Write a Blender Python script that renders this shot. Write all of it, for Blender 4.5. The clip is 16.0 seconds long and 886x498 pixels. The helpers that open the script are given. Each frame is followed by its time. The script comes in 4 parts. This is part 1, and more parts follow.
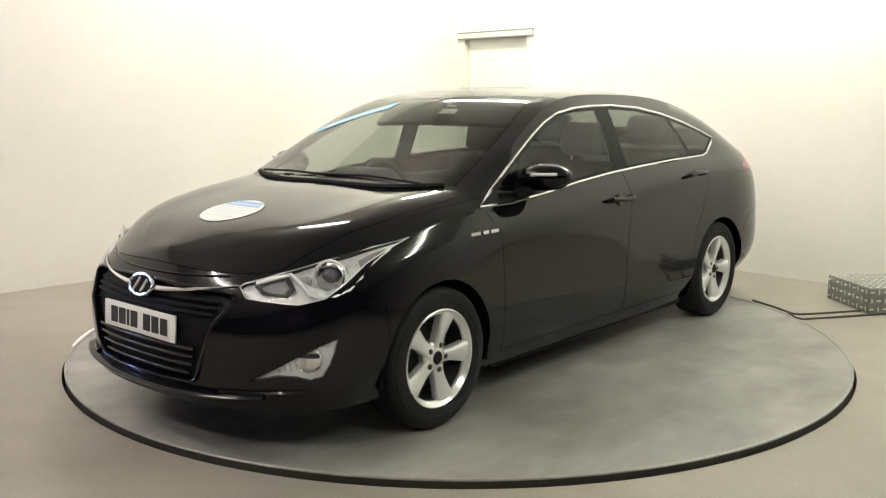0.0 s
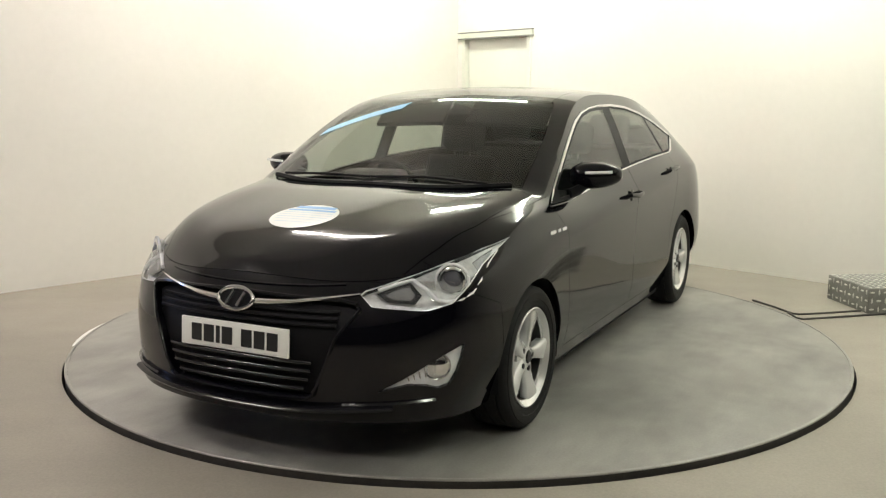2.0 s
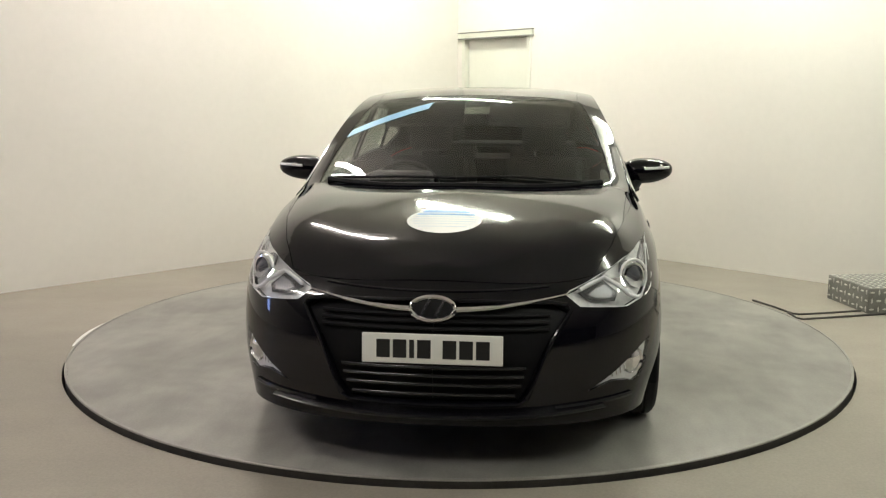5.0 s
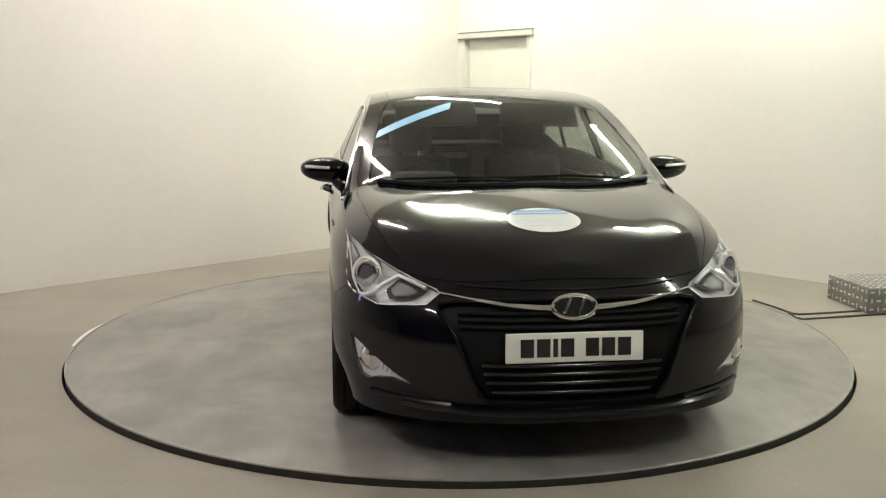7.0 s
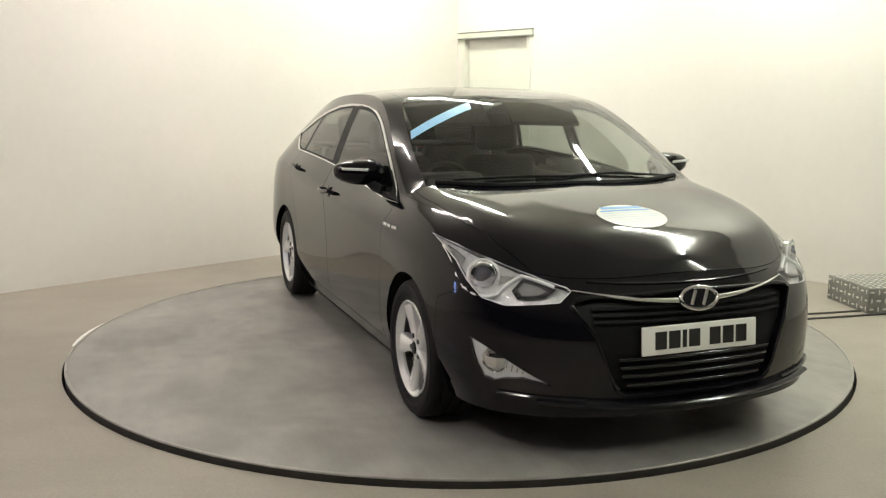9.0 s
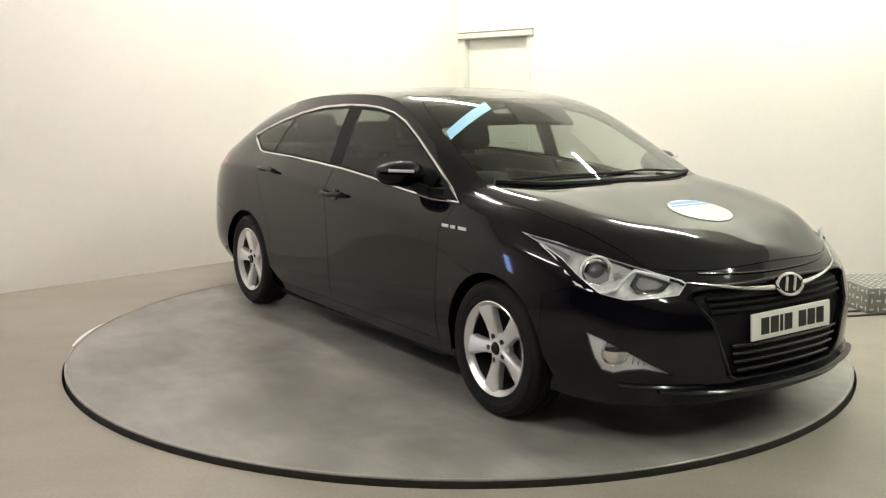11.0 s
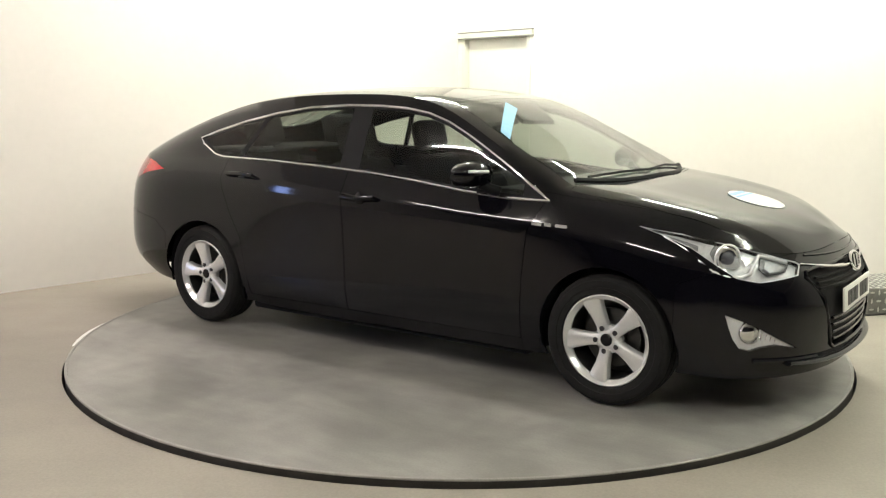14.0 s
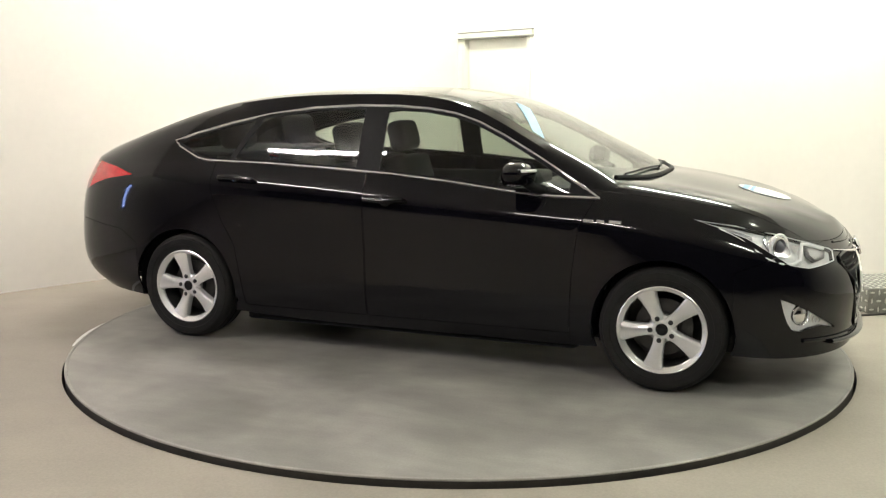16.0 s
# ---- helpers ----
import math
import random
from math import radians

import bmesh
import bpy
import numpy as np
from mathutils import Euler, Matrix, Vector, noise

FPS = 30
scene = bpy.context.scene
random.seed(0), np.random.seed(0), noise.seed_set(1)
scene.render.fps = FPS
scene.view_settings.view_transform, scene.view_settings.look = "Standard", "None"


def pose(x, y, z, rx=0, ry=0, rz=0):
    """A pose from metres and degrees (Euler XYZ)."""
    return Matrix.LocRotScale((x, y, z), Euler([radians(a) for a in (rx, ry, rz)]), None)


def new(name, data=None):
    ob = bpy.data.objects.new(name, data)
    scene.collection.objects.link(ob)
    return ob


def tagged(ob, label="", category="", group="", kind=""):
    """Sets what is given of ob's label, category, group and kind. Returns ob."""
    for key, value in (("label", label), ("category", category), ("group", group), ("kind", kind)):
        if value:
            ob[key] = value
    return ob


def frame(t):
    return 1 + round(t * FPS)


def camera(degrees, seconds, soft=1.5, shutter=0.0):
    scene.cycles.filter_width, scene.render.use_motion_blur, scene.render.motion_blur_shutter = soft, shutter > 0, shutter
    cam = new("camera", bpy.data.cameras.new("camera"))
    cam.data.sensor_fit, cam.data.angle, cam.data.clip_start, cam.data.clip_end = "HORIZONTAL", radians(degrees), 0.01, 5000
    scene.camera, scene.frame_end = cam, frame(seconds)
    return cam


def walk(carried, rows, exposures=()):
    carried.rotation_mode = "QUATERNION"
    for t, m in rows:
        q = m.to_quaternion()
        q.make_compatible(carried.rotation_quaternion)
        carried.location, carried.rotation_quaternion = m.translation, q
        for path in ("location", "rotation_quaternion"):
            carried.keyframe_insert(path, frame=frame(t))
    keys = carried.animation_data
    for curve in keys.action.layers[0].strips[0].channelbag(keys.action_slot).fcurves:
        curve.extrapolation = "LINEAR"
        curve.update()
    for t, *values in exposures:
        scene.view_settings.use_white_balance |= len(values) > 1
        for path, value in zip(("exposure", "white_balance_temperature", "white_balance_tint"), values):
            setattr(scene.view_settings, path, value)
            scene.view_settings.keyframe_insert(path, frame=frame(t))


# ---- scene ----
from mathutils.bvhtree import BVHTree

# ---- camera: fixed on a tripod in front of the turntable ----
cam = camera(51.69, 16.0, soft=1.25)
EYE = Matrix(((0.99988, -0.00392, 0.01529, 0.0), (0.01572, 0.1624, -0.9866, -5.4758), (0.00138, 0.98672, 0.16244, 1.4095), (0, 0, 0, 1)))
walk(cam, [(0.0, EYE), (16.0, EYE)], exposures=[(0.0, 0.0), (3.0, -0.27), (7.0, -0.33), (9.0, -0.24), (12.5, 0.02), (16.0, 0.18)])

# ---- light: bare fluorescent tubes under the ceiling ----
FLOOR = -0.03
CEIL = 3.6
TUBE_POWER = 140.0
world = bpy.data.worlds.new("world")
world.use_nodes = True
world.node_tree.nodes["Background"].inputs[0].default_value = (0.9, 0.92, 1.0, 1)
world.node_tree.nodes["Background"].inputs[1].default_value = 0.05
scene.world = world


# ---- materials ----
def material(name, colour, rough=0.5, metal=0.0, vary=0.0, scale=8.0, bump=0.0, coat=0.0, emit=None, rough_vary=0.0, spec=0.5, fine=0.0):
    m = bpy.data.materials.new(name)
    m.use_nodes = True
    nt = m.node_tree
    b = nt.nodes["Principled BSDF"]
    b.inputs["Base Color"].default_value = (*colour, 1)
    b.inputs["Roughness"].default_value = rough
    b.inputs["Metallic"].default_value = metal
    b.inputs["Coat Weight"].default_value = coat
    b.inputs["Coat Roughness"].default_value = 0.06
    b.inputs["Coat IOR"].default_value = 1.42
    b.inputs["Specular IOR Level"].default_value = spec
    if emit:
        b.inputs["Emission Color"].default_value = (*emit[0], 1)
        b.inputs["Emission Strength"].default_value = emit[1]
    if vary or bump or rough_vary:
        tc = nt.nodes.new("ShaderNodeTexCoord")
        n1 = nt.nodes.new("ShaderNodeTexNoise")
        n1.inputs["Scale"].default_value = scale
        n1.inputs["Detail"].default_value = 8
        n1.inputs["Roughness"].default_value = 0.6
        n2 = nt.nodes.new("ShaderNodeTexNoise")
        n2.inputs["Scale"].default_value = scale * 14
        n2.inputs["Detail"].default_value = 4
        for n in (n1, n2):
            nt.links.new(tc.outputs["Object"], n.inputs["Vector"])
        mixn = nt.nodes.new("ShaderNodeMix")
        mixn.data_type = "FLOAT"
        mixn.inputs["Factor"].default_value = 0.35
        nt.links.new(n1.outputs["Fac"], mixn.inputs[2])
        nt.links.new(n2.outputs["Fac"], mixn.inputs[3])
        if vary:
            ramp = nt.nodes.new("ShaderNodeValToRGB")
            ramp.color_ramp.elements[0].position = 0.3
            ramp.color_ramp.elements[1].position = 0.7
            ramp.color_ramp.elements[0].color = (*[c * (1 - vary) for c in colour], 1)
            ramp.color_ramp.elements[1].color = (*[min(1, c * (1 + vary)) for c in colour], 1)
            nt.links.new(mixn.outputs[0], ramp.inputs["Fac"])
            nt.links.new(ramp.outputs["Color"], b.inputs["Base Color"])
        if rough_vary:
            mr = nt.nodes.new("ShaderNodeMapRange")
            mr.inputs["To Min"].default_value = max(0.02, rough - rough_vary)
            mr.inputs["To Max"].default_value = rough + rough_vary
            nt.links.new(n1.outputs["Fac"], mr.inputs["Value"])
            nt.links.new(mr.outputs["Result"], b.inputs["Roughness"])
        if bump:
            bp = nt.nodes.new("ShaderNodeBump")
            bp.inputs["Strength"].default_value = bump
            bp.inputs["Distance"].default_value = 0.004
            nt.links.new(n2.outputs["Fac"], bp.inputs["Height"])
            nt.links.new(bp.outputs["Normal"], b.inputs["Normal"])
    return m


def glass(name, tint, gloss=0.045):
    m = bpy.data.materials.new(name)
    m.use_nodes = True
    nt = m.node_tree
    nt.nodes.remove(nt.nodes["Principled BSDF"])
    tr = nt.nodes.new("ShaderNodeBsdfTransparent")
    tr.inputs[0].default_value = (*tint, 1)
    gl = nt.nodes.new("ShaderNodeBsdfGlossy")
    gl.inputs["Roughness"].default_value = 0.01
    lw = nt.nodes.new("ShaderNodeLayerWeight")
    lw.inputs["Blend"].default_value = 0.5
    pw = nt.nodes.new("ShaderNodeMath")
    pw.operation = "POWER"
    pw.inputs[1].default_value = 4.5
    fr = nt.nodes.new("ShaderNodeMath")
    fr.operation = "MULTIPLY_ADD"
    fr.inputs[1].default_value = 0.9
    fr.inputs[2].default_value = gloss
    nt.links.new(lw.outputs["Facing"], pw.inputs[0])
    nt.links.new(pw.outputs[0], fr.inputs[0])
    mx = nt.nodes.new("ShaderNodeMixShader")
    nt.links.new(fr.outputs[0], mx.inputs[0])
    nt.links.new(tr.outputs[0], mx.inputs[1])
    nt.links.new(gl.outputs[0], mx.inputs[2])
    nt.links.new(mx.outputs[0], nt.nodes["Material Output"].inputs["Surface"])
    return m


PAINT = material("black_paint", (0.0028, 0.0026, 0.0045), 0.4, 0.0, 0.2, 300, coat=1.0, spec=0.0)
WALL = material("wall_paint", (0.825, 0.79, 0.742), 0.55, vary=0.03, scale=1.2, bump=0.05)
DARK_BACK = material("dark_back", (0.03, 0.03, 0.032), 0.9, vary=0.2, scale=3)
CEILING = material("ceiling_paint", (0.75, 0.73, 0.68), 0.7, vary=0.03, scale=1.0)
STEEL = material("dark_steel", (0.05, 0.045, 0.04), 0.6, 0.4, 0.3, 12)
EDGE = material("edge_steel", (0.30, 0.29, 0.27), 0.4, 0.3, 0.25, 10)
CHROME = material("chrome", (0.82, 0.82, 0.84), 0.08, 1.0)
ALLOY = material("silver_alloy", (0.88, 0.88, 0.89), 0.20, 0.62, 0.05, 20)
ALLOY_DARK = material("brake_metal", (0.07, 0.068, 0.066), 0.45, 0.8, 0.2, 25)
RUBBER = material("tyre_rubber", (0.010, 0.0095, 0.0095), 0.7, vary=0.25, scale=20, bump=0.2, spec=0.25)
PLASTIC = material("black_plastic", (0.006, 0.006, 0.007), 0.5, vary=0.2, scale=40, bump=0.05, spec=0.15)
GLOSSBLACK = material("gloss_black", (0.006, 0.006, 0.008), 0.12, spec=0.3)
SLAT = material("satin_slat", (0.06, 0.06, 0.066), 0.14, 0.85, 0.1, 40)
FABRIC = material("dark_seat_fabric", (0.022, 0.022, 0.024), 0.9, vary=0.25, scale=9, bump=0.05)
DASH = material("dashboard_plastic", (0.03, 0.03, 0.031), 0.6, vary=0.2, scale=9, bump=0.03)
LINING = material("roof_lining", (0.07, 0.068, 0.066), 0.9, vary=0.05, scale=30)
GLASS = glass("tinted_glass", (0.57, 0.61, 0.57))
PRIVACY = glass("rear_glass", (0.40, 0.43, 0.40))
SCREEN = glass("windscreen_glass", (0.56, 0.60, 0.57))
CLEAR = glass("clear_lens", (0.93, 0.94, 0.95))
LAMP_IN = material("lamp_reflector", (0.80, 0.80, 0.82), 0.25, 0.3, 0.25, 45, bump=0.3)
LAMP_DARK = material("lamp_bezel", (0.025, 0.025, 0.028), 0.3, 0.0, spec=0.3)
LAMP_GREY = material("lamp_grey", (0.42, 0.42, 0.44), 0.2, 0.6, 0.2, 40)
LAMP_WHITE = material("lamp_satin", (0.86, 0.86, 0.88), 0.25, 0.15, 0.1, 60)
LENS = material("projector_glass", (0.10, 0.10, 0.12), 0.03, 0.2)
RED = material("red_lens", (0.45, 0.008, 0.016), 0.25, vary=0.35, scale=22, spec=0.3, coat=0.6)
PLATE = material("plate_white", (0.82, 0.82, 0.78), 0.35, vary=0.02, scale=20)
INK = material("black_ink", (0.012, 0.012, 0.012), 0.4)
STICKER = material("sticker_white", (0.82, 0.83, 0.82), 0.35)
STICKER_BLUE = material("sticker_blue", (0.25, 0.48, 0.80), 0.35)
STICKER_PALE = material("sticker_pale_print", (0.55, 0.66, 0.78), 0.35)
STRIP_BLUE = material("blue_strip", (0.30, 0.62, 0.90), 0.3, vary=0.12, scale=25)
DOORPAINT = material("door_paint", (0.76, 0.76, 0.68), 0.4, vary=0.02, scale=2)
ALU = material("chequer_aluminium", (0.70, 0.69, 0.65), 0.3, 0.4, 0.2, 15, bump=0.1)
ALU_DULL = material("dull_aluminium", (0.24, 0.235, 0.22), 0.4, 0.3, 0.25, 15)
CABLE_AND_SHADOW = material("cable_and_shadow", (0.05, 0.045, 0.04), 0.6)
TUBE_WARM = material("tube_glow_warm", (0.9, 0.9, 0.9), 0.5, emit=((1.0, 0.925, 0.88), TUBE_POWER * 0.97))
TUBE_COOL = material("tube_glow_cool", (0.9, 0.9, 0.9), 0.5, emit=((0.955, 1.0, 0.86), TUBE_POWER * 1.10))
BLUE_GLOW = material("blue_glow", (0.1, 0.1, 0.1), 0.4, emit=((0.35, 0.48, 1.0), 14.0))
HEAD = material("grey_metal_track", (0.26, 0.26, 0.24), 0.45, 0.2, 0.08, 6)
FIXTURE = material("white_enamel", (0.8, 0.8, 0.8), 0.4)


def worn_floor(name, colour, rough, stain, scale):
    """Painted floor with broad dirt patches, scuffs drawn out by tyres and fine grit."""
    m = material(name, colour, rough, spec=0.28)
    nt = m.node_tree
    b = nt.nodes["Principled BSDF"]
    tc = nt.nodes.new("ShaderNodeTexCoord")

    def noise_at(size, detail, stretch=(1, 1, 1), warp=0.0):
        mp = nt.nodes.new("ShaderNodeMapping")
        mp.inputs["Scale"].default_value = stretch
        n = nt.nodes.new("ShaderNodeTexNoise")
        n.inputs["Scale"].default_value = size
        n.inputs["Detail"].default_value = detail
        n.inputs["Roughness"].default_value = 0.62
        n.inputs["Distortion"].default_value = warp
        nt.links.new(tc.outputs["Object"], mp.inputs["Vector"])
        nt.links.new(mp.outputs["Vector"], n.inputs["Vector"])
        return n.outputs["Fac"]

    def ramp(fac, p0, p1, v0, v1):
        r = nt.nodes.new("ShaderNodeMapRange")
        r.inputs["From Min"].default_value, r.inputs["From Max"].default_value = p0, p1
        r.inputs["To Min"].default_value, r.inputs["To Max"].default_value = v0, v1
        nt.links.new(fac, r.inputs["Value"])
        return r.outputs["Result"]

    def times(a, c):
        n = nt.nodes.new("ShaderNodeMath")
        n.operation = "MULTIPLY"
        nt.links.new(a, n.inputs[0])
        nt.links.new(c, n.inputs[1])
        return n.outputs[0]

    broad = ramp(noise_at(scale, 3, warp=0.3), 0.15, 0.85, 1 - stain * 1.5, 1 + stain)
    scuff = ramp(noise_at(scale * 2.5, 3, (0.5, 1.3, 1), 0.3), 0.0, 0.75, 1 - stain * 1.2, 1.0)
    grit = ramp(noise_at(90, 3), 0.3, 0.7, 0.93, 1.07)
    k = times(times(broad, scuff), grit)
    mix = nt.nodes.new("ShaderNodeVectorMath")
    mix.operation = "SCALE"
    mix.inputs[0].default_value = colour
    nt.links.new(k, mix.inputs["Scale"])
    nt.links.new(mix.outputs[0], b.inputs["Base Color"])
    nt.links.new(ramp(noise_at(scale * 2, 3), 0.1, 0.9, rough - 0.1, rough + 0.14), b.inputs["Roughness"])
    bp = nt.nodes.new("ShaderNodeBump")
    bp.inputs["Strength"].default_value = 0.12
    bp.inputs["Distance"].default_value = 0.003
    nt.links.new(noise_at(60, 4), bp.inputs["Height"])
    nt.links.new(bp.outputs["Normal"], b.inputs["Normal"])
    return m


DISC = worn_floor("turntable_paint", (0.355, 0.343, 0.32), 0.34, 0.42, 1.2)
CONCRETE = worn_floor("painted_concrete", (0.345, 0.312, 0.268), 0.48, 0.17, 0.6)


# ---- mesh helpers ----
def mesh_object(name, bm, mat, smooth=True, angle=38):
    me = bpy.data.meshes.new(name)
    for f in bm.faces:
        f.smooth = smooth
    if smooth:
        for e in bm.edges:
            if len(e.link_faces) == 2 and e.calc_face_angle(0) > radians(angle):
                e.smooth = False
    bm.to_mesh(me)
    bm.free()
    for one in (mat if isinstance(mat, (list, tuple)) else [mat]):
        me.materials.append(one)
    return new(name, me)


def part(name, bm, mat, parent, label="", smooth=True, angle=38):
    ob = mesh_object(name, bm, mat, smooth, angle)
    ob.parent = parent
    if label:
        tagged(ob, label)
    return ob


def box(bm, x0, x1, y0, y1, z0, z1, bevel=0.0, m=None):
    got = bmesh.ops.create_cube(bm, size=1, matrix=Matrix.Translation(((x0 + x1) / 2, (y0 + y1) / 2, (z0 + z1) / 2)) @ Matrix.Diagonal((x1 - x0, y1 - y0, z1 - z0, 1)))
    if bevel:
        edges = list({e for v in got["verts"] for e in v.link_edges})
        got = bmesh.ops.bevel(bm, geom=edges, offset=bevel, segments=3, affect="EDGES", profile=0.5)
        vs = list({v for f in got["faces"] for v in f.verts})
    else:
        vs = got["verts"]
    if m is not None:
        bmesh.ops.transform(bm, matrix=m, verts=vs)
    return bm


def lathe(profile, steps=48, m=None, a0=0.0, a1=360.0):
    """A profile of (radius, height) turned round the z axis."""
    bm = bmesh.new()
    full = a1 - a0 >= 360
    n = steps if full else steps + 1
    rings = []
    for i in range(n):
        a = radians(a0 + (a1 - a0) * i / steps)
        rings.append([bm.verts.new((r * math.cos(a), r * math.sin(a), h)) for r, h in profile])
    for i in range(steps):
        p, q = rings[i], rings[(i + 1) % n]
        for j in range(len(profile) - 1):
            bm.faces.new((p[j], q[j], q[j + 1], p[j + 1]))
    bmesh.ops.remove_doubles(bm, verts=bm.verts, dist=1e-6)
    bmesh.ops.recalc_face_normals(bm, faces=bm.faces)
    if m is not None:
        bmesh.ops.transform(bm, matrix=m, verts=bm.verts)
    return bm


def tube(points, radius, sides=8, closed=False, flat=1.0, end=1.0):
    """A round bar along points, whose last end is end times as thick."""
    bm = bmesh.new()
    pts = [Vector(p) for p in points]
    n = len(pts)
    rings = []
    for i, p in enumerate(pts):
        a = pts[(i - 1) % n] if closed or i else p
        b = pts[(i + 1) % n] if closed or i < n - 1 else p
        d = (b - a).normalized()
        up = Vector((0, 0, 1)) if abs(d.z) < 0.9 else Vector((1, 0, 0))
        s = d.cross(up).normalized()
        u = s.cross(d)
        rings.append([bm.verts.new(p + radius * (1 + (end - 1) * i / max(1, n - 1)) * (math.cos(2 * math.pi * k / sides) * s * flat + math.sin(2 * math.pi * k / sides) * u)) for k in range(sides)])
    for i in range(n if closed else n - 1):
        p, q = rings[i], rings[(i + 1) % n]
        for k in range(sides):
            bm.faces.new((p[k], p[(k + 1) % sides], q[(k + 1) % sides], q[k]))
    if not closed:
        bm.faces.new(rings[0][::-1])
        bm.faces.new(rings[-1])
    bmesh.ops.recalc_face_normals(bm, faces=bm.faces)
    return bm


def thing(name, label, category, m=None, group="", kind=""):
    ob = new(name)
    if m is not None:
        ob.matrix_basis = m
    return tagged(ob, label, category, group, kind)


# ---- the room ----
CORNER = Vector((0.0, 4.553, 0))
LEFT_DIR = Vector((-3.405, -3.413, 0)).normalized()
RIGHT_DIR = Vector((0.7115, -0.7027, 0)).normalized()


def wall_frame(start, along):
    """A frame with x along the wall, y out of the room, z up."""
    x = along.normalized()
    y = Vector((0, 0, 1)).cross(x)
    mid = Vector((0, 0, 0)) - start
    if y.dot(mid) > 0:
        y = -y
    m = Matrix((x, y, (0, 0, 1))).transposed().to_4x4()
    m.translation = (start.x, start.y, FLOOR)
    return m


HEIGHT = CEIL - FLOOR


def build_room():
    bm = bmesh.new()
    bmesh.ops.create_circle(bm, cap_ends=False, segments=128, radius=2.252, matrix=Matrix.Translation((0, 0, FLOOR)))
    bmesh.ops.create_circle(bm, cap_ends=False, segments=128, radius=24, matrix=Matrix.Translation((0, 0, FLOOR)))
    bmesh.ops.bridge_loops(bm, edges=bm.edges)
    bmesh.ops.recalc_face_normals(bm, faces=bm.faces)
    if bm.faces[:][0].normal.z < 0:
        bmesh.ops.reverse_faces(bm, faces=bm.faces)
    tagged(mesh_object("floor", bm, CONCRETE, False), "smooth grey-beige painted concrete floor", "floor", kind="structure")
    pit = lathe([(2.252, FLOOR), (2.252, -0.2), (0.0, -0.2)], 128)
    tagged(mesh_object("pit", pit, STEEL), "dark steel-lined pit round the turntable", "floor", kind="structure")
    m = wall_frame(CORNER, LEFT_DIR)
    bm = box(bmesh.new(), -0.1, 21, 0, 0.2, 0, HEIGHT, m=m)
    tagged(mesh_object("wall_west", bm, WALL, False), "plain cream painted studio wall", "wall", kind="structure")
    m = wall_frame(CORNER, RIGHT_DIR)
    bm = bmesh.new()
    d0, d1, top = DOOR
    box(bm, 0.002, d0, 0, 0.2, 0, HEIGHT, m=m)
    box(bm, d0, d1, 0, 0.2, top, HEIGHT, m=m)
    box(bm, d1, 22, 0, 0.2, 0, HEIGHT, m=m)
    tagged(mesh_object("wall_east", bm, WALL, False), "plain cream painted studio wall with a door opening", "wall", kind="structure")
    # unseen wall behind the camera, coloured dark so the car's paint mirrors little
    bm = box(bmesh.new(), -16, 17, -10.2, -10.0, FLOOR, CEIL)
    tagged(mesh_object("wall_south", bm, DARK_BACK, False), "unseen dark wall added behind the camera to darken reflections", "wall", kind="structure")
    bm = box(bmesh.new(), -16, 18, -10.2, 6, CEIL, CEIL + 0.15)
    tagged(mesh_object("ceiling", bm, CEILING, False), "plain off-white ceiling", "ceiling", kind="structure")


DOOR = (0.07, 1.025, 2.112)


def build_door():
    d0, d1, top = DOOR
    m = wall_frame(CORNER, RIGHT_DIR)
    door = thing("door_1", "closed cream painted flush door in a white frame", "door", m, kind="structure")
    part("door_leaf", box(bmesh.new(), d0 + 0.05, d1 - 0.05, 0.05, 0.09, 0.01, top - 0.06, 0.004), DOORPAINT, door)
    bm = box(bmesh.new(), d0, d0 + 0.045, -0.012, 0.12, 0, top, 0.004)
    part("door_frame", bm, DOORPAINT, door)
    part("door_frame", box(bmesh.new(), d1 - 0.045, d1, -0.012, 0.12, 0, top, 0.004), DOORPAINT, door)
    head = part("door_head", box(bmesh.new(), d0 - 0.03, d1 + 0.03, -0.03, 0.12, top - 0.045, top + 0.008, 0.004), DOORPAINT, door, "pale door head")
    for z in (top - 0.052, top + 0.009):
        part("head_track", box(bmesh.new(), d0 - 0.035, d1 + 0.035, -0.036, 0.11, z - 0.006, z + 0.006, 0.002), HEAD, head, "thin grey metal track")
    part("door_handle", tube([(d1 - 0.16, -0.0, 1.0), (d1 - 0.16, -0.04, 1.0), (d1 - 0.28, -0.04, 1.0)], 0.01), ALU, door, "satin metal lever handle")


def build_rim_glint():
    """A pale strip that paints in the fixed glint on the pit's edge."""
    bm = bmesh.new()
    prev = None
    for a in np.linspace(170, 188, 15):
        w = .028 * math.sin(math.pi * (a - 169) / 20) + .006
        now = [bm.verts.new((r * math.cos(radians(a)), r * math.sin(radians(a)), FLOOR + .004)) for r in (2.266, 2.266 + w)]
        if prev:
            bm.faces.new((prev[0], prev[1], now[1], now[0]))
        prev = now
    bmesh.ops.recalc_face_normals(bm, faces=bm.faces)
    tagged(mesh_object("rim_glint_strip", bm, FIXTURE), "pale strip painted as a glint along the turntable pit edge", "floor marking", kind="structure")


build_room()
build_door()
build_rim_glint()

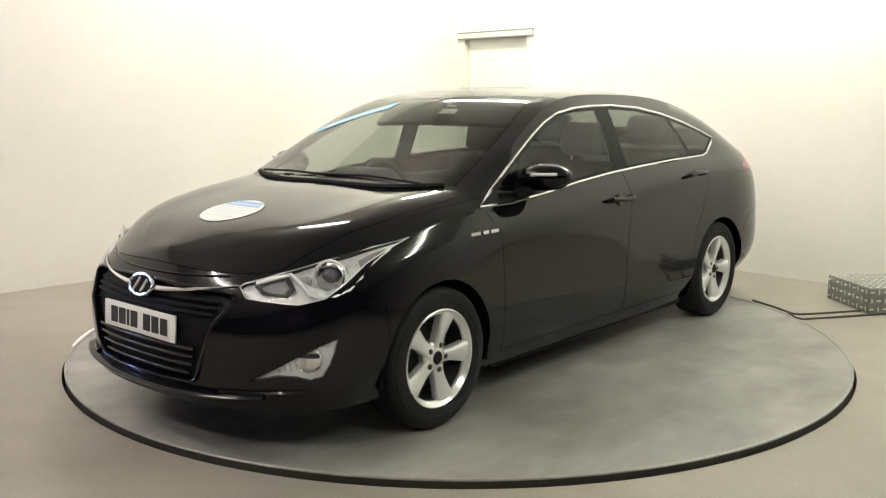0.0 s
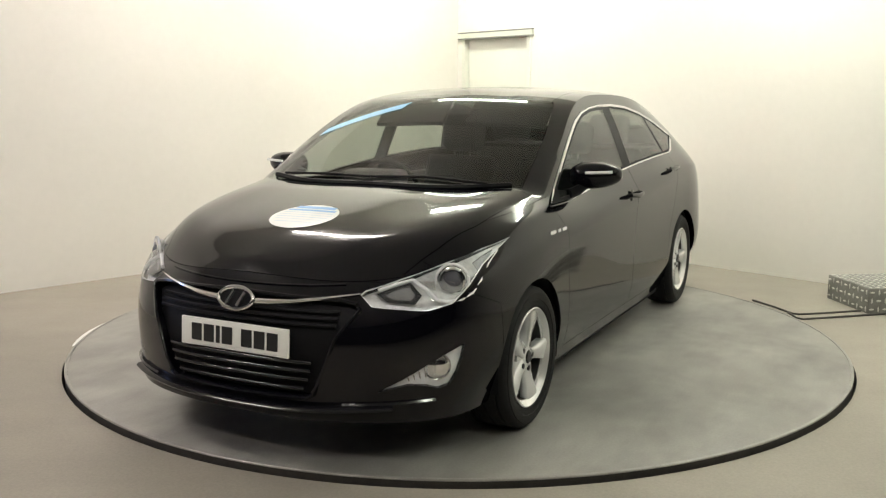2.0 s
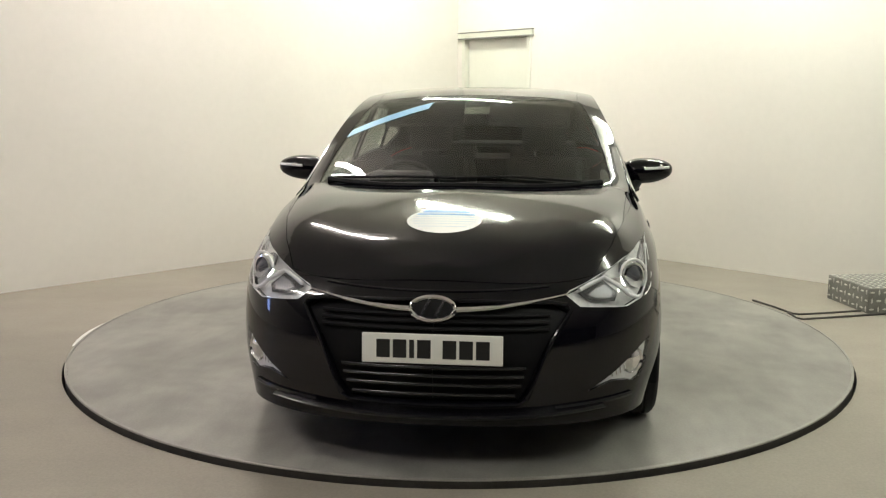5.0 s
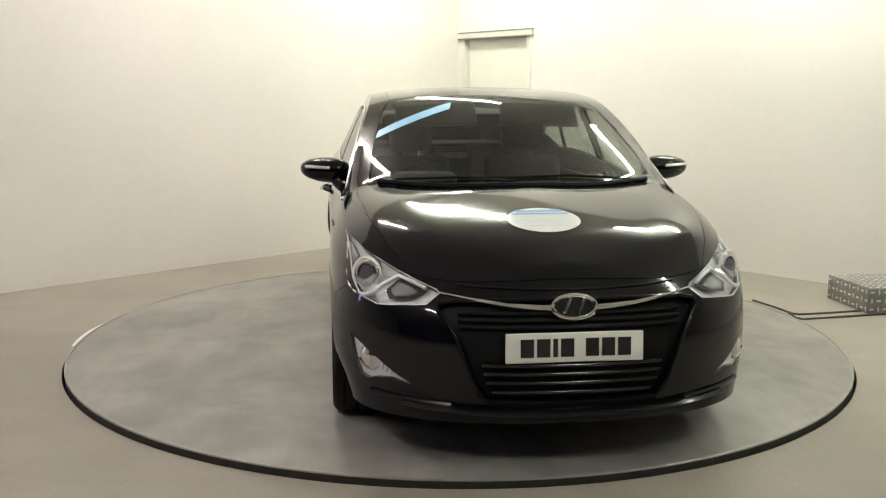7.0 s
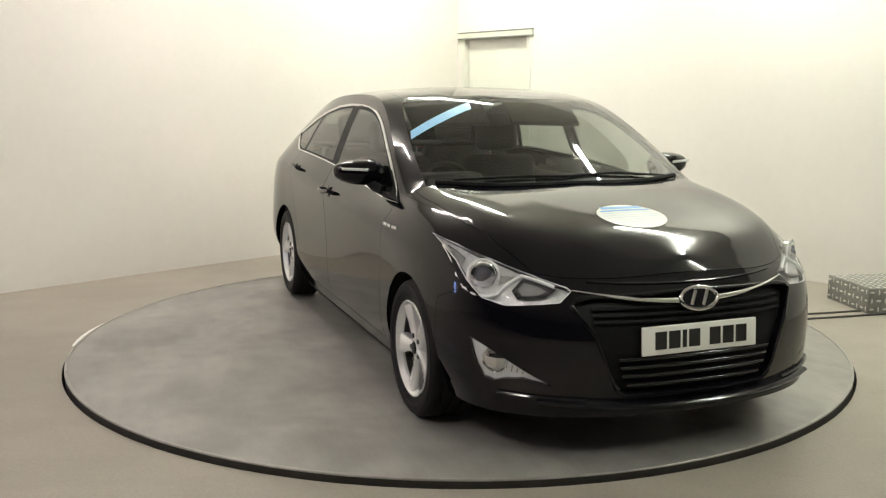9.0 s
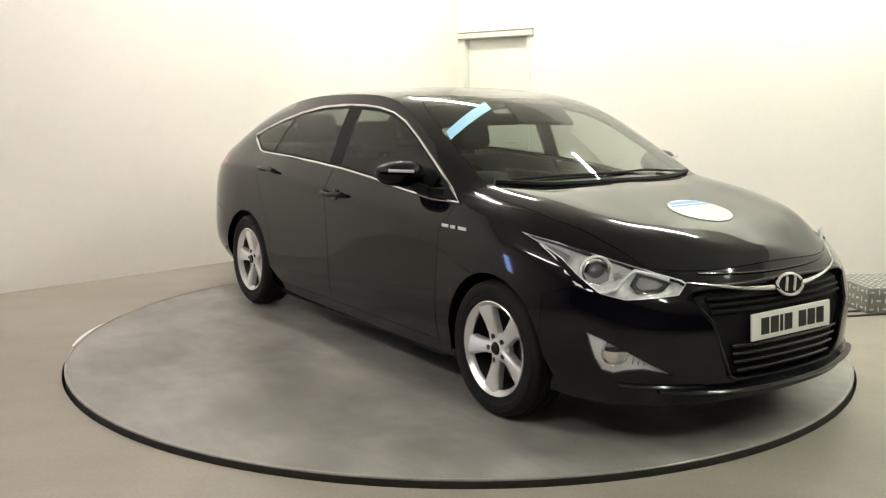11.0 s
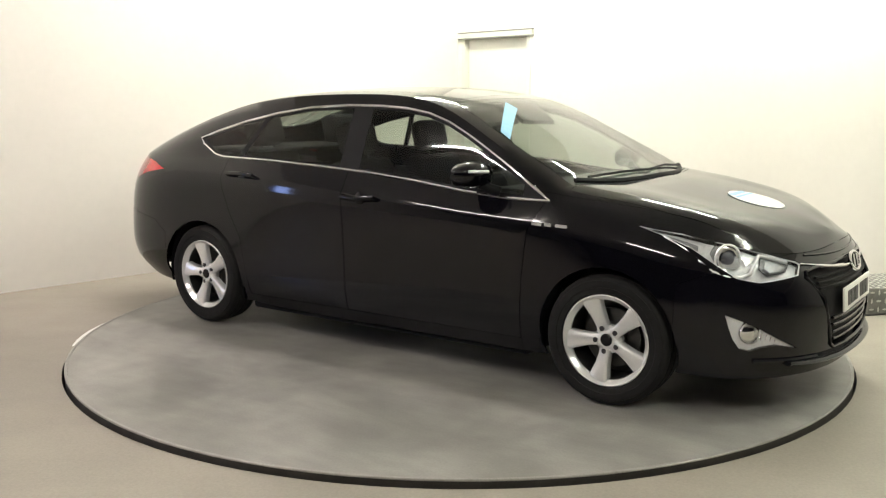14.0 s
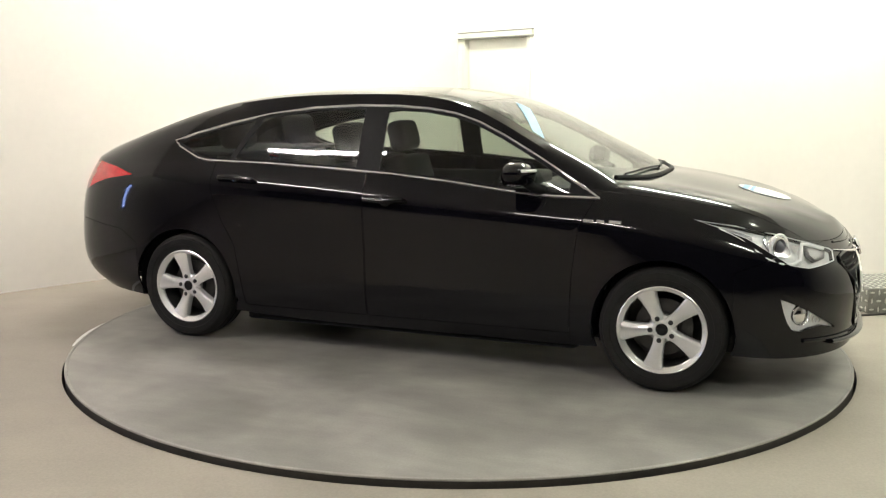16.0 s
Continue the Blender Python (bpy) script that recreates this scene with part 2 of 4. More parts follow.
# ---- the tubes on the ceiling ----
def build_tube_light(x, y, rz, length=1.5):
    lamp = thing("tube_light", "white batten with a lit fluorescent tube on the ceiling", "ceiling light", pose(x, y, CEIL, 0, 0, rz), "ceiling tubes")
    part("batten", box(bmesh.new(), -length / 2, length / 2, -0.03, 0.03, -0.05, 0, 0.004), FIXTURE, lamp)
    bm = tube([(-length / 2 + 0.03, 0, -0.075), (length / 2 - 0.03, 0, -0.075)], 0.024, 10, flat=1.9)
    part("tube", bm, TUBE_WARM if x < 0 else TUBE_COOL, lamp, "glowing white fluorescent tube")
    for s in (-1, 1):
        part("end_cap", box(bmesh.new(), s * length / 2 - 0.02, s * length / 2 + 0.02, -0.02, 0.02, -0.095, -0.04, 0.003), FIXTURE, lamp)


RUN = -44.6  # the tubes lie along the east wall
TUBES = [(-1.35, 0.9, RUN), (2.2, 1.2, RUN), (0.0, 2.85, RUN), (-3.6, -2.2, RUN), (3.6, -1.8, RUN), (-2.0, -5.0, RUN), (2.0, -5.0, RUN)]
for lx, ly, la in TUBES:
    build_tube_light(lx, ly, la)


# ---- the turntable ----
def build_turntable():
    table = thing("turntable", "round grey painted car turntable with a dark rim gap", "turntable")
    part("deck", lathe([(0, 0), (2.223, 0), (2.223, -0.006), (0, -0.006)], 160), DISC, table)
    part("rim", lathe([(2.224, 0.002), (2.235, 0.002), (2.2385, -0.001), (2.2385, -0.006), (2.224, -0.006), (2.224, 0.002)], 160), EDGE, table, "pale worn steel rim")
    part("skirt", lathe([(2.17, -0.0065), (2.2365, -0.0062), (2.2365, -0.19), (2.17, -0.19)], 160), STEEL, table, "dark steel skirt")
    return table


TABLE = build_turntable()

# ---- the car: x forward, y to its left, z up, origin between the axles ----
# Feature lines from the middle of the nose round the side to the middle of the tail.
B0 = [(2.275, 0, 0.19), (2.25, 0.32, 0.19), (2.13, 0.625, 0.19), (1.935, 0.79, 0.19), (1.7, 0.82, 0.19), (1.385, 0.835, 0.19), (1.02, 0.84, 0.18), (0.62, 0.84, 0.18), (0.25, 0.84, 0.18), (-0.25, 0.84, 0.18), (-0.85, 0.84, 0.19), (-1.4, 0.83, 0.22), (-1.95, 0.79, 0.26), (-2.22, 0.6, 0.28), (-2.31, 0.3, 0.28), (-2.33, 0, 0.28)]
B1 = [(2.3, 0, 0.36), (2.275, 0.32, 0.36), (2.145, 0.63, 0.36), (1.955, 0.803, 0.36), (1.72, 0.88, 0.36), (1.385, 0.895, 0.36), (1.02, 0.885, 0.34), (0.62, 0.88, 0.34), (0.25, 0.878, 0.34), (-0.25, 0.878, 0.34), (-0.85, 0.885, 0.34), (-1.4, 0.9, 0.36), (-1.95, 0.878, 0.38), (-2.29, 0.68, 0.4), (-2.39, 0.33, 0.4), (-2.41, 0, 0.4)]
B2 = [(2.295, 0, 0.55), (2.27, 0.33, 0.55), (2.14, 0.63, 0.55), (1.95, 0.803, 0.56), (1.72, 0.88, 0.57), (1.385, 0.905, 0.58), (1.02, 0.893, 0.56), (0.62, 0.888, 0.56), (0.25, 0.886, 0.56), (-0.25, 0.886, 0.57), (-0.85, 0.893, 0.58), (-1.4, 0.912, 0.6), (-1.95, 0.892, 0.62), (-2.305, 0.70, 0.64), (-2.415, 0.34, 0.64), (-2.435, 0, 0.64)]
B3 = [(2.24, 0, 0.665), (2.21, 0.33, 0.66), (2.095, 0.612, 0.66), (1.935, 0.775, 0.69), (1.71, 0.85, 0.73), (1.385, 0.886, 0.77), (1.02, 0.893, 0.805), (0.62, 0.898, 0.84), (0.25, 0.9, 0.865), (-0.25, 0.902, 0.9), (-0.85, 0.902, 0.945), (-1.4, 0.897, 0.965), (-1.95, 0.85, 0.95), (-2.275, 0.67, 0.9), (-2.38, 0.32, 0.9), (-2.40, 0, 0.9)]
B4 = [(2.2, 0, 0.725), (2.17, 0.32, 0.715), (2.04, 0.575, 0.725), (1.87, 0.715, 0.775), (1.66, 0.79, 0.83), (1.385, 0.824, 0.888), (1.09, 0.832, 0.925), (0.62, 0.828, 0.945), (0.25, 0.83, 0.985), (-0.25, 0.83, 1.028), (-0.85, 0.83, 1.058), (-1.4, 0.81, 1.075), (-1.95, 0.765, 1.065), (-2.22, 0.6, 1.07), (-2.32, 0.3, 1.07), (-2.34, 0, 1.075)]
C1 = [(2.18, 0, 0.748), (2.145, 0.27, 0.742), (2.01, 0.49, 0.788), (1.84, 0.63, 0.852), (1.64, 0.7, 0.901), (1.385, 0.735, 0.945), (1.1, 0.782, 0.975), (0.67, 0.732, 1.216), (0.27, 0.663, 1.394), (-0.25, 0.642, 1.443), (-0.85, 0.636, 1.428), (-1.4, 0.635, 1.338), (-1.95, 0.62, 1.175), (-2.17, 0.49, 1.128), (-2.27, 0.25, 1.112), (-2.29, 0, 1.11)]
C2 = [(2.16, 0, 0.768), (2.115, 0.2, 0.776), (1.98, 0.36, 0.836), (1.82, 0.42, 0.886), (1.62, 0.44, 0.931), (1.385, 0.45, 0.976), (1.21, 0.5, 0.997), (0.757, 0.47, 1.229), (0.32, 0.41, 1.418), (-0.25, 0.38, 1.478), (-0.88, 0.38, 1.454), (-1.45, 0.37, 1.36), (-1.92, 0.36, 1.185), (-2.14, 0.3, 1.13), (-2.25, 0.16, 1.118), (-2.27, 0, 1.115)]
C3 = [(2.14, 0, 0.782), (2.09, 0, 0.803), (1.965, 0, 0.855), (1.8, 0, 0.902), (1.6, 0, 0.946), (1.42, 0, 0.981), (1.285, 0, 1.003), (0.81, 0, 1.24), (0.345, 0, 1.43), (-0.25, 0, 1.49), (-0.88, 0, 1.474), (-1.47, 0, 1.375), (-1.9, 0, 1.195), (-2.12, 0, 1.138), (-2.23, 0, 1.125), (-2.25, 0, 1.12)]
ALONG, ACROSS = 6, 5


def spline(points, steps, head=False, tail=False):
    """A smooth curve through points, with the same share of steps between each two. head, tail: it meets its mirror image at that end."""
    p = np.array(points, float)
    flip = np.array([1, -1, 1])
    first, last = p[1:3][::-1] * flip, p[-3:-1][::-1] * flip
    if head:
        p = np.vstack([first, p])
    if tail:
        p = np.vstack([p, last])
    s = np.concatenate([[0], np.cumsum(np.maximum(np.linalg.norm(np.diff(p, axis=0), axis=1), 1e-4) ** 0.75)])
    n = len(p)
    a = np.zeros((n, n))
    r = np.zeros((n, p.shape[1]))
    a[0, 0] = a[-1, -1] = 1
    h = np.diff(s)
    for i in range(1, n - 1):
        a[i, i - 1], a[i, i], a[i, i + 1] = h[i - 1], 2 * (h[i - 1] + h[i]), h[i]
        r[i] = 6 * ((p[i + 1] - p[i]) / h[i] - (p[i] - p[i - 1]) / h[i - 1])
    k = np.linalg.solve(a, r)
    out = []
    lo, hi = 2 if head else 0, n - 3 if tail else n - 1
    for i in range(lo, hi):
        for q in range(steps):
            t = q / steps
            u = h[i] * t
            w = h[i] - u
            out.append((k[i] * w ** 3 + k[i + 1] * u ** 3) / (6 * h[i]) + (p[i] / h[i] - k[i] * h[i] / 6) * w + (p[i + 1] / h[i] - k[i + 1] * h[i] / 6) * u)
    out.append(p[hi])
    return np.array(out)


def body_surface():
    """The left half of the outer skin, in quads; a face layer tells the band below the belt (0) from the cap above (1)."""
    rows = [spline(r, ALONG, True, True) for r in (B0, B1, B2, B3, B4)]
    # the lines above the belt break at the foot of the windscreen
    rows += [np.vstack([spline(r[:7], ALONG, True)[:-1], spline(r[6:], ALONG, False, True)]) for r in (C1, C2, C3)]
    bm = bmesh.new()
    cap = bm.faces.layers.int.new("cap")
    zone = bm.faces.layers.int.new("zone")
    columns = []
    for i in range(len(rows[0])):
        band = spline([r[i] for r in rows[:5]], ACROSS)
        # a crease runs along the doors through the handles
        fold = np.vstack([spline([r[i] for r in rows[:4]], ACROSS)[:-1], spline([rows[3][i], rows[4][i]], ACROSS)])
        k = i / ALONG
        share = 0.85 * max(0.0, min(1.0, (k - 3.5) / 2, (12.5 - k) / 1.5))
        band = band * (1 - share) + fold * share
        if i in (0, len(rows[0]) - 1):
            top = spline([r[i] for r in rows[4:]], ACROSS)
        elif i <= 5 * ALONG:
            # the bonnet folds along its second line
            outer = spline([r[i] for r in rows[4:7]], ACROSS)
            inner = spline([rows[6][i], rows[7][i], rows[6][i] * [1, -1, 1]], ACROSS)[:ACROSS + 1]
            top = np.vstack([outer, inner[1:]])
        else:
            top = spline([*[r[i] for r in rows[4:]], rows[6][i] * [1, -1, 1]], ACROSS)[:3 * ACROSS + 1]
            # the roof edge and the windscreen pillar are a tight corner
            rail = spline([rows[4][i], rows[5][i]], ACROSS)
            crown = spline([rows[5][i], rows[6][i], rows[7][i], rows[6][i] * [1, -1, 1], rows[5][i] * [1, -1, 1]], ACROSS)[:2 * ACROSS + 1]
            share = 0.75 * max(0.0, min(1.0, k - 6, (13.5 - k) / 4))
            top = top * (1 - share) + np.vstack([rail[:-1], crown]) * share
        col = [*band, *top[1:]]
        columns.append([bm.verts.new((p[0], max(0.0, p[1]) if j < len(col) - 1 and 0 < i < len(rows[0]) - 1 else 0.0, p[2])) for j, p in enumerate(col)])
    for i in range(len(columns) - 1):
        p, q = columns[i], columns[i + 1]
        for j in range(len(p) - 1):
            f = bm.faces.new((p[j], p[j + 1], q[j + 1], q[j]))
            f[cap] = 1 if j >= 4 * ACROSS else 0
    bmesh.ops.remove_doubles(bm, verts=bm.verts, dist=1e-5)
    bm.faces.ensure_lookup_table()
    f = min(bm.faces, key=lambda g: (g.calc_center_median() - Vector((0, .89, .6))).length)
    if f.normal.y < 0:
        bmesh.ops.reverse_faces(bm, faces=bm.faces)
    return bm


def inside(p, poly):
    hit = False
    for (x0, y0), (x1, y1) in zip(poly, poly[1:] + poly[:1]):
        if (y0 > p[1]) != (y1 > p[1]) and p[0] < (x1 - x0) * (p[1] - y0) / (y1 - y0) + x0:
            hit = not hit
    return hit


# ways of looking at the skin: from the side, from above, from ahead, from the front corner; each gives two axes
SIDE = (Vector((1, 0, 0)), Vector((0, 0, 1)))
TOP = (Vector((1, 0, 0)), Vector((0, 1, 0)))
FRONT = (Vector((0, 1, 0)), Vector((0, 0, 1)))
DIAG = (Vector((-0.7071, 0.7071, 0)), Vector((0, 0, 1)))


def cut_zone(bm, number, poly, axes, over=(0,), allow=lambda c, cap: True):
    """Cut the skin along a polygon and give the faces inside it a zone number."""
    cap = bm.faces.layers.int["cap"]
    zone = bm.faces.layers.int["zone"]
    u, v = axes
    look_dir = u.cross(v)
    for a, b in zip(poly, poly[1:] + poly[:1]):
        pa, pb = u * a[0] + v * a[1], u * b[0] + v * b[1]
        d = pb - pa
        lo = [min(a[i], b[i]) for i in (0, 1)]
        hi = [max(a[i], b[i]) for i in (0, 1)]
        geom = []
        for f in bm.faces:
            if not allow(f.calc_center_median(), f[cap]):
                continue
            us = [p.co.dot(u) for p in f.verts]
            vs = [p.co.dot(v) for p in f.verts]
            if max(us) >= lo[0] - 1e-4 and min(us) <= hi[0] + 1e-4 and max(vs) >= lo[1] - 1e-4 and min(vs) <= hi[1] + 1e-4:
                geom.append(f)
        edges = {e for f in geom for e in f.edges}
        verts = {p for f in geom for p in f.verts}
        if geom:
            bmesh.ops.bisect_plane(bm, geom=[*geom, *edges, *verts], dist=1e-5, plane_co=pa, plane_no=d.cross(look_dir).normalized())
    for f in bm.faces:
        c = f.calc_center_median()
        if f[zone] in over and allow(c, f[cap]) and inside((c.dot(u), c.dot(v)), poly):
            f[zone] = number


def circle_poly(x, z, r, n=36):
    return [(x + r * math.cos(2 * math.pi * i / n), z + r * math.sin(2 * math.pi * i / n)) for i in range(n)]


DLO = [(1.085, .925), (.98, .985), (.84, 1.07), (.70, 1.15), (.56, 1.225), (.42, 1.29), (.28, 1.335), (.12, 1.362), (-.06, 1.376), (-.30, 1.381), (-.58, 1.370), (-.86, 1.335), (-1.12, 1.285), (-1.36, 1.225), (-1.50, 1.18), (-1.46, 1.15), (-1.30, 1.085), (-1.22, 1.072), (-.80, 1.062), (-.40, 1.042), (-.06, 1.020), (.26, .99), (.58, .950), (.85, .928)]
HEADLAMP = [(-.50, .838), (-.66, .812), (-.84, .770), (-1.02, .722), (-1.155, .685), (-1.175, .672), (-1.145, .632), (-1.04, .622), (-.94, .615), (-.84, .635), (-.76, .69), (-.68, .755), (-.58, .805)]
FOGLAMP = [(-.79, .478), (-.86, .452), (-.95, .410), (-1.04, .362), (-1.135, .315), (-1.02, .340), (-.945, .332), (-.90, .318), (-.855, .328), (-.825, .37), (-.805, .42)]


# axle by axle: place along the car, height in the body's own frame, half the track
AXLES = ((1.400, .303, .787), (-1.372, .333, .798))
# the body stands slightly nose-up on its wheels
STANCE = Matrix.Translation((.65, 0, 0)) @ pose(0, 0, 0, 0, -.62, 0) @ Matrix.Translation((-.65, 0, 0))


def build_skin():
    bm = body_surface()
    glass_side = lambda c, cap: c.y > 0.3 and c.z > 0.85
    for x, z, out in AXLES:
        cut_zone(bm, 1, circle_poly(x, z + .002, 0.340), SIDE, allow=lambda c, cap: c.y > 0.55 and cap == 0)
    cut_zone(bm, 2, DLO, SIDE, allow=glass_side)
    cut_zone(bm, 3, [(-.115, 1.04), (-.115, 1.358), (.11, 1.345), (.27, 1.318), (.41, 1.273), (.55, 1.208), (.69, 1.133), (.83, 1.052), (.93, .992), (.93, .945), (.585, .966), (.265, 1.006), (-.055, 1.036)], SIDE, over=(2,), allow=glass_side)
    cut_zone(bm, 4, [(-.255, 1.05), (-.255, 1.364), (-.58, 1.353), (-.84, 1.320), (-.90, 1.31), (-1.045, 1.082), (-.80, 1.078), (-.40, 1.058)], SIDE, over=(2,), allow=glass_side)
    cut_zone(bm, 5, [(-.95, 1.30), (-1.12, 1.268), (-1.35, 1.21), (-1.462, 1.175), (-1.29, 1.10), (-1.22, 1.09), (-1.085, 1.085)], SIDE, over=(2,), allow=glass_side)
    cut_zone(bm, 6, [(1.275, -.1), (1.27, .15), (1.245, .38), (1.20, .58), (1.14, .71), (.90, .685), (.66, .645), (.42, .592), (.34, .56), (.375, .35), (.395, .15), (.40, -.1)], TOP, allow=lambda c, cap: cap == 1 and 0 < c.x)
    cut_zone(bm, 7, [(-1.10, -.1), (-1.095, .2), (-1.07, .45), (-1.12, .52), (-1.45, .54), (-1.76, .52), (-1.80, .3), (-1.815, -.1)], TOP, allow=lambda c, cap: cap == 1 and c.x < -0.9)
    cut_zone(bm, 20, [(.335, -.1), (.335, .555), (-.25, .568), (-1.06, .548), (-1.085, .2), (-1.09, -.1)], TOP, allow=lambda c, cap: cap == 1 and c.x < .6)
    cut_zone(bm, 8, HEADLAMP, DIAG, allow=lambda c, cap: c.x > 1.2 and c.z > .55)
    cut_zone(bm, 9, FOGLAMP, DIAG, allow=lambda c, cap: c.x > 1.6 and c.z < .6)
    cut_zone(bm, 10, [(-.1, .665), (.24, .655), (.44, .652), (.50, .622), (.435, .52), (.365, .35), (.32, .285), (-.1, .280)], FRONT, allow=lambda c, cap: c.x > 1.9 and cap == 0)
    cut_zone(bm, 12, [(2.5, -.1), (2.5, .5), (2.05, .58), (1.86, .665), (1.64, .725), (1.385, .750), (1.25, .765), (1.15, .765), (1.155, .72), (1.215, .59), (1.262, .385), (1.288, .15), (1.293, -.1)], TOP, allow=lambda c, cap: cap == 1 and c.x > 1.0)
    cut_zone(bm, 13, [(-.185, .245), (-.185, 1.36), (-.06, 1.40), (.98, 1.02), (1.06, .92), (.99, .78), (.96, .55), (.945, .245)], SIDE, allow=lambda c, cap: cap == 0 and c.y > .5)
    cut_zone(bm, 14, [(-.19, .245), (-.19, 1.2), (-1.17, 1.2), (-1.16, .90), (-1.09, .72), (-1.02, .60), (-.985, .40), (-.975, .245)], SIDE, allow=lambda c, cap: cap == 0 and c.y > .5)
    cut_zone(bm, 15, [(2.6, .1), (2.6, .73), (2.20, .73), (1.95, .69), (1.73, .60), (1.72, .1)], SIDE, allow=lambda c, cap: cap == 0 and c.x > 1.5)
    cut_zone(bm, 16, [(-2.6, .1), (-2.6, .70), (-2.15, .70), (-1.82, .66), (-1.70, .58), (-1.70, .1)], SIDE, allow=lambda c, cap: cap == 0 and c.x < -1.5)
    cut_zone(bm, 17, [(-1.74, .985), (-1.90, 1.025), (-2.10, 1.052), (-2.40, 1.035), (-2.40, .84), (-2.20, .875), (-2.08, .92), (-1.95, .955)], SIDE, allow=lambda c, cap: cap == 0 and c.x < -1.6 and c.y > .42)
    cut_zone(bm, 18, [(-1.82, -.1), (-1.80, .3), (-1.775, .54), (-1.95, .60), (-2.25, .50), (-2.5, .4), (-2.5, -.1)], TOP, allow=lambda c, cap: c.x < -1.6 and c.z > .7)
    cut_zone(bm, 19, [(1.6, .1), (2.0, .9), (1.6, .90), (1.0, .97), (1.06, .92), (.99, .78), (.96, .55), (.945, .1)], SIDE, allow=lambda c, cap: c.x > .9 and c.y > .3)
    return bm


def take(bm, number, both=False, side=1, gap=0.002, depth=0.012, offset=0.0):
    """A zone of the skin as a sheet of its own with turned-in edges. both: with its mirror image; side: -1 for the right."""
    zone = bm.faces.layers.int["zone"]
    out = bmesh.new()
    verts = {}
    for f in bm.faces:
        if f[zone] == number:
            vs = []
            for p in f.verts:
                if p not in verts:
                    verts[p] = out.verts.new(p.co - p.normal * offset)
                vs.append(verts[p])
            try:
                out.faces.new(vs)
            except ValueError:
                pass
    if not out.faces:
        return out
    if both:
        copy = bmesh.ops.duplicate(out, geom=[*out.verts, *out.edges, *out.faces])["geom"]
        vs = [g for g in copy if isinstance(g, bmesh.types.BMVert)]
        fs = [g for g in copy if isinstance(g, bmesh.types.BMFace)]
        for p in vs:
            p.co.y = -p.co.y
        bmesh.ops.reverse_faces(out, faces=fs)
        bmesh.ops.remove_doubles(out, verts=out.verts, dist=2e-4)
    elif side < 0:
        for p in out.verts:
            p.co.y = -p.co.y
        bmesh.ops.reverse_faces(out, faces=out.faces)
    out.normal_update()
    rim = [e for e in out.edges if len(e.link_faces) == 1]
    shift = {}
    for e in rim:
        f = e.link_faces[0]
        w = f.normal.cross((e.verts[1].co - e.verts[0].co)).normalized()
        if w.dot(f.calc_center_median() - e.verts[0].co) < 0:
            w = -w
        for p in e.verts:
            shift[p] = shift.get(p, Vector()) + w
    normals = {p: p.normal.copy() for p in shift}
    for p, w in shift.items():
        if w.length > 1e-6:
            p.co += w.normalized() * gap
    if depth:
        got = bmesh.ops.extrude_edge_only(out, edges=rim)
        near = {}
        for p in got["geom"]:
            if isinstance(p, bmesh.types.BMVert):
                src = [e.other_vert(p) for e in p.link_edges if e.other_vert(p) in normals]
                if src:
                    near[p] = normals[src[0]]
        for p, nrm in near.items():
            p.co -= nrm * depth
        for e in rim:
            e.smooth = False
    return out


def skin_tree(bm):
    return BVHTree.FromBMesh(bm)


def on_side(tree, x, z, side=1, out=0.0):
    hit = tree.ray_cast(Vector((x, 2.0, z)), Vector((0, -1, 0)))
    p = hit[0] + hit[1] * out if hit[0] else Vector((x, 0.8, z))
    return Vector((p.x, p.y * side, p.z))


def on_front(tree, y, z, out=0.0):
    hit = tree.ray_cast(Vector((4.0, abs(y), z)), Vector((-1, 0, 0)))
    p = hit[0] + hit[1] * out
    return Vector((p.x, math.copysign(p.y, y), p.z))


def on_top(tree, x, y, out=0.0):
    hit = tree.ray_cast(Vector((x, abs(y), 3.0)), Vector((0, 0, -1)))
    p = hit[0] + hit[1] * out
    return Vector((p.x, math.copysign(p.y, y), p.z))


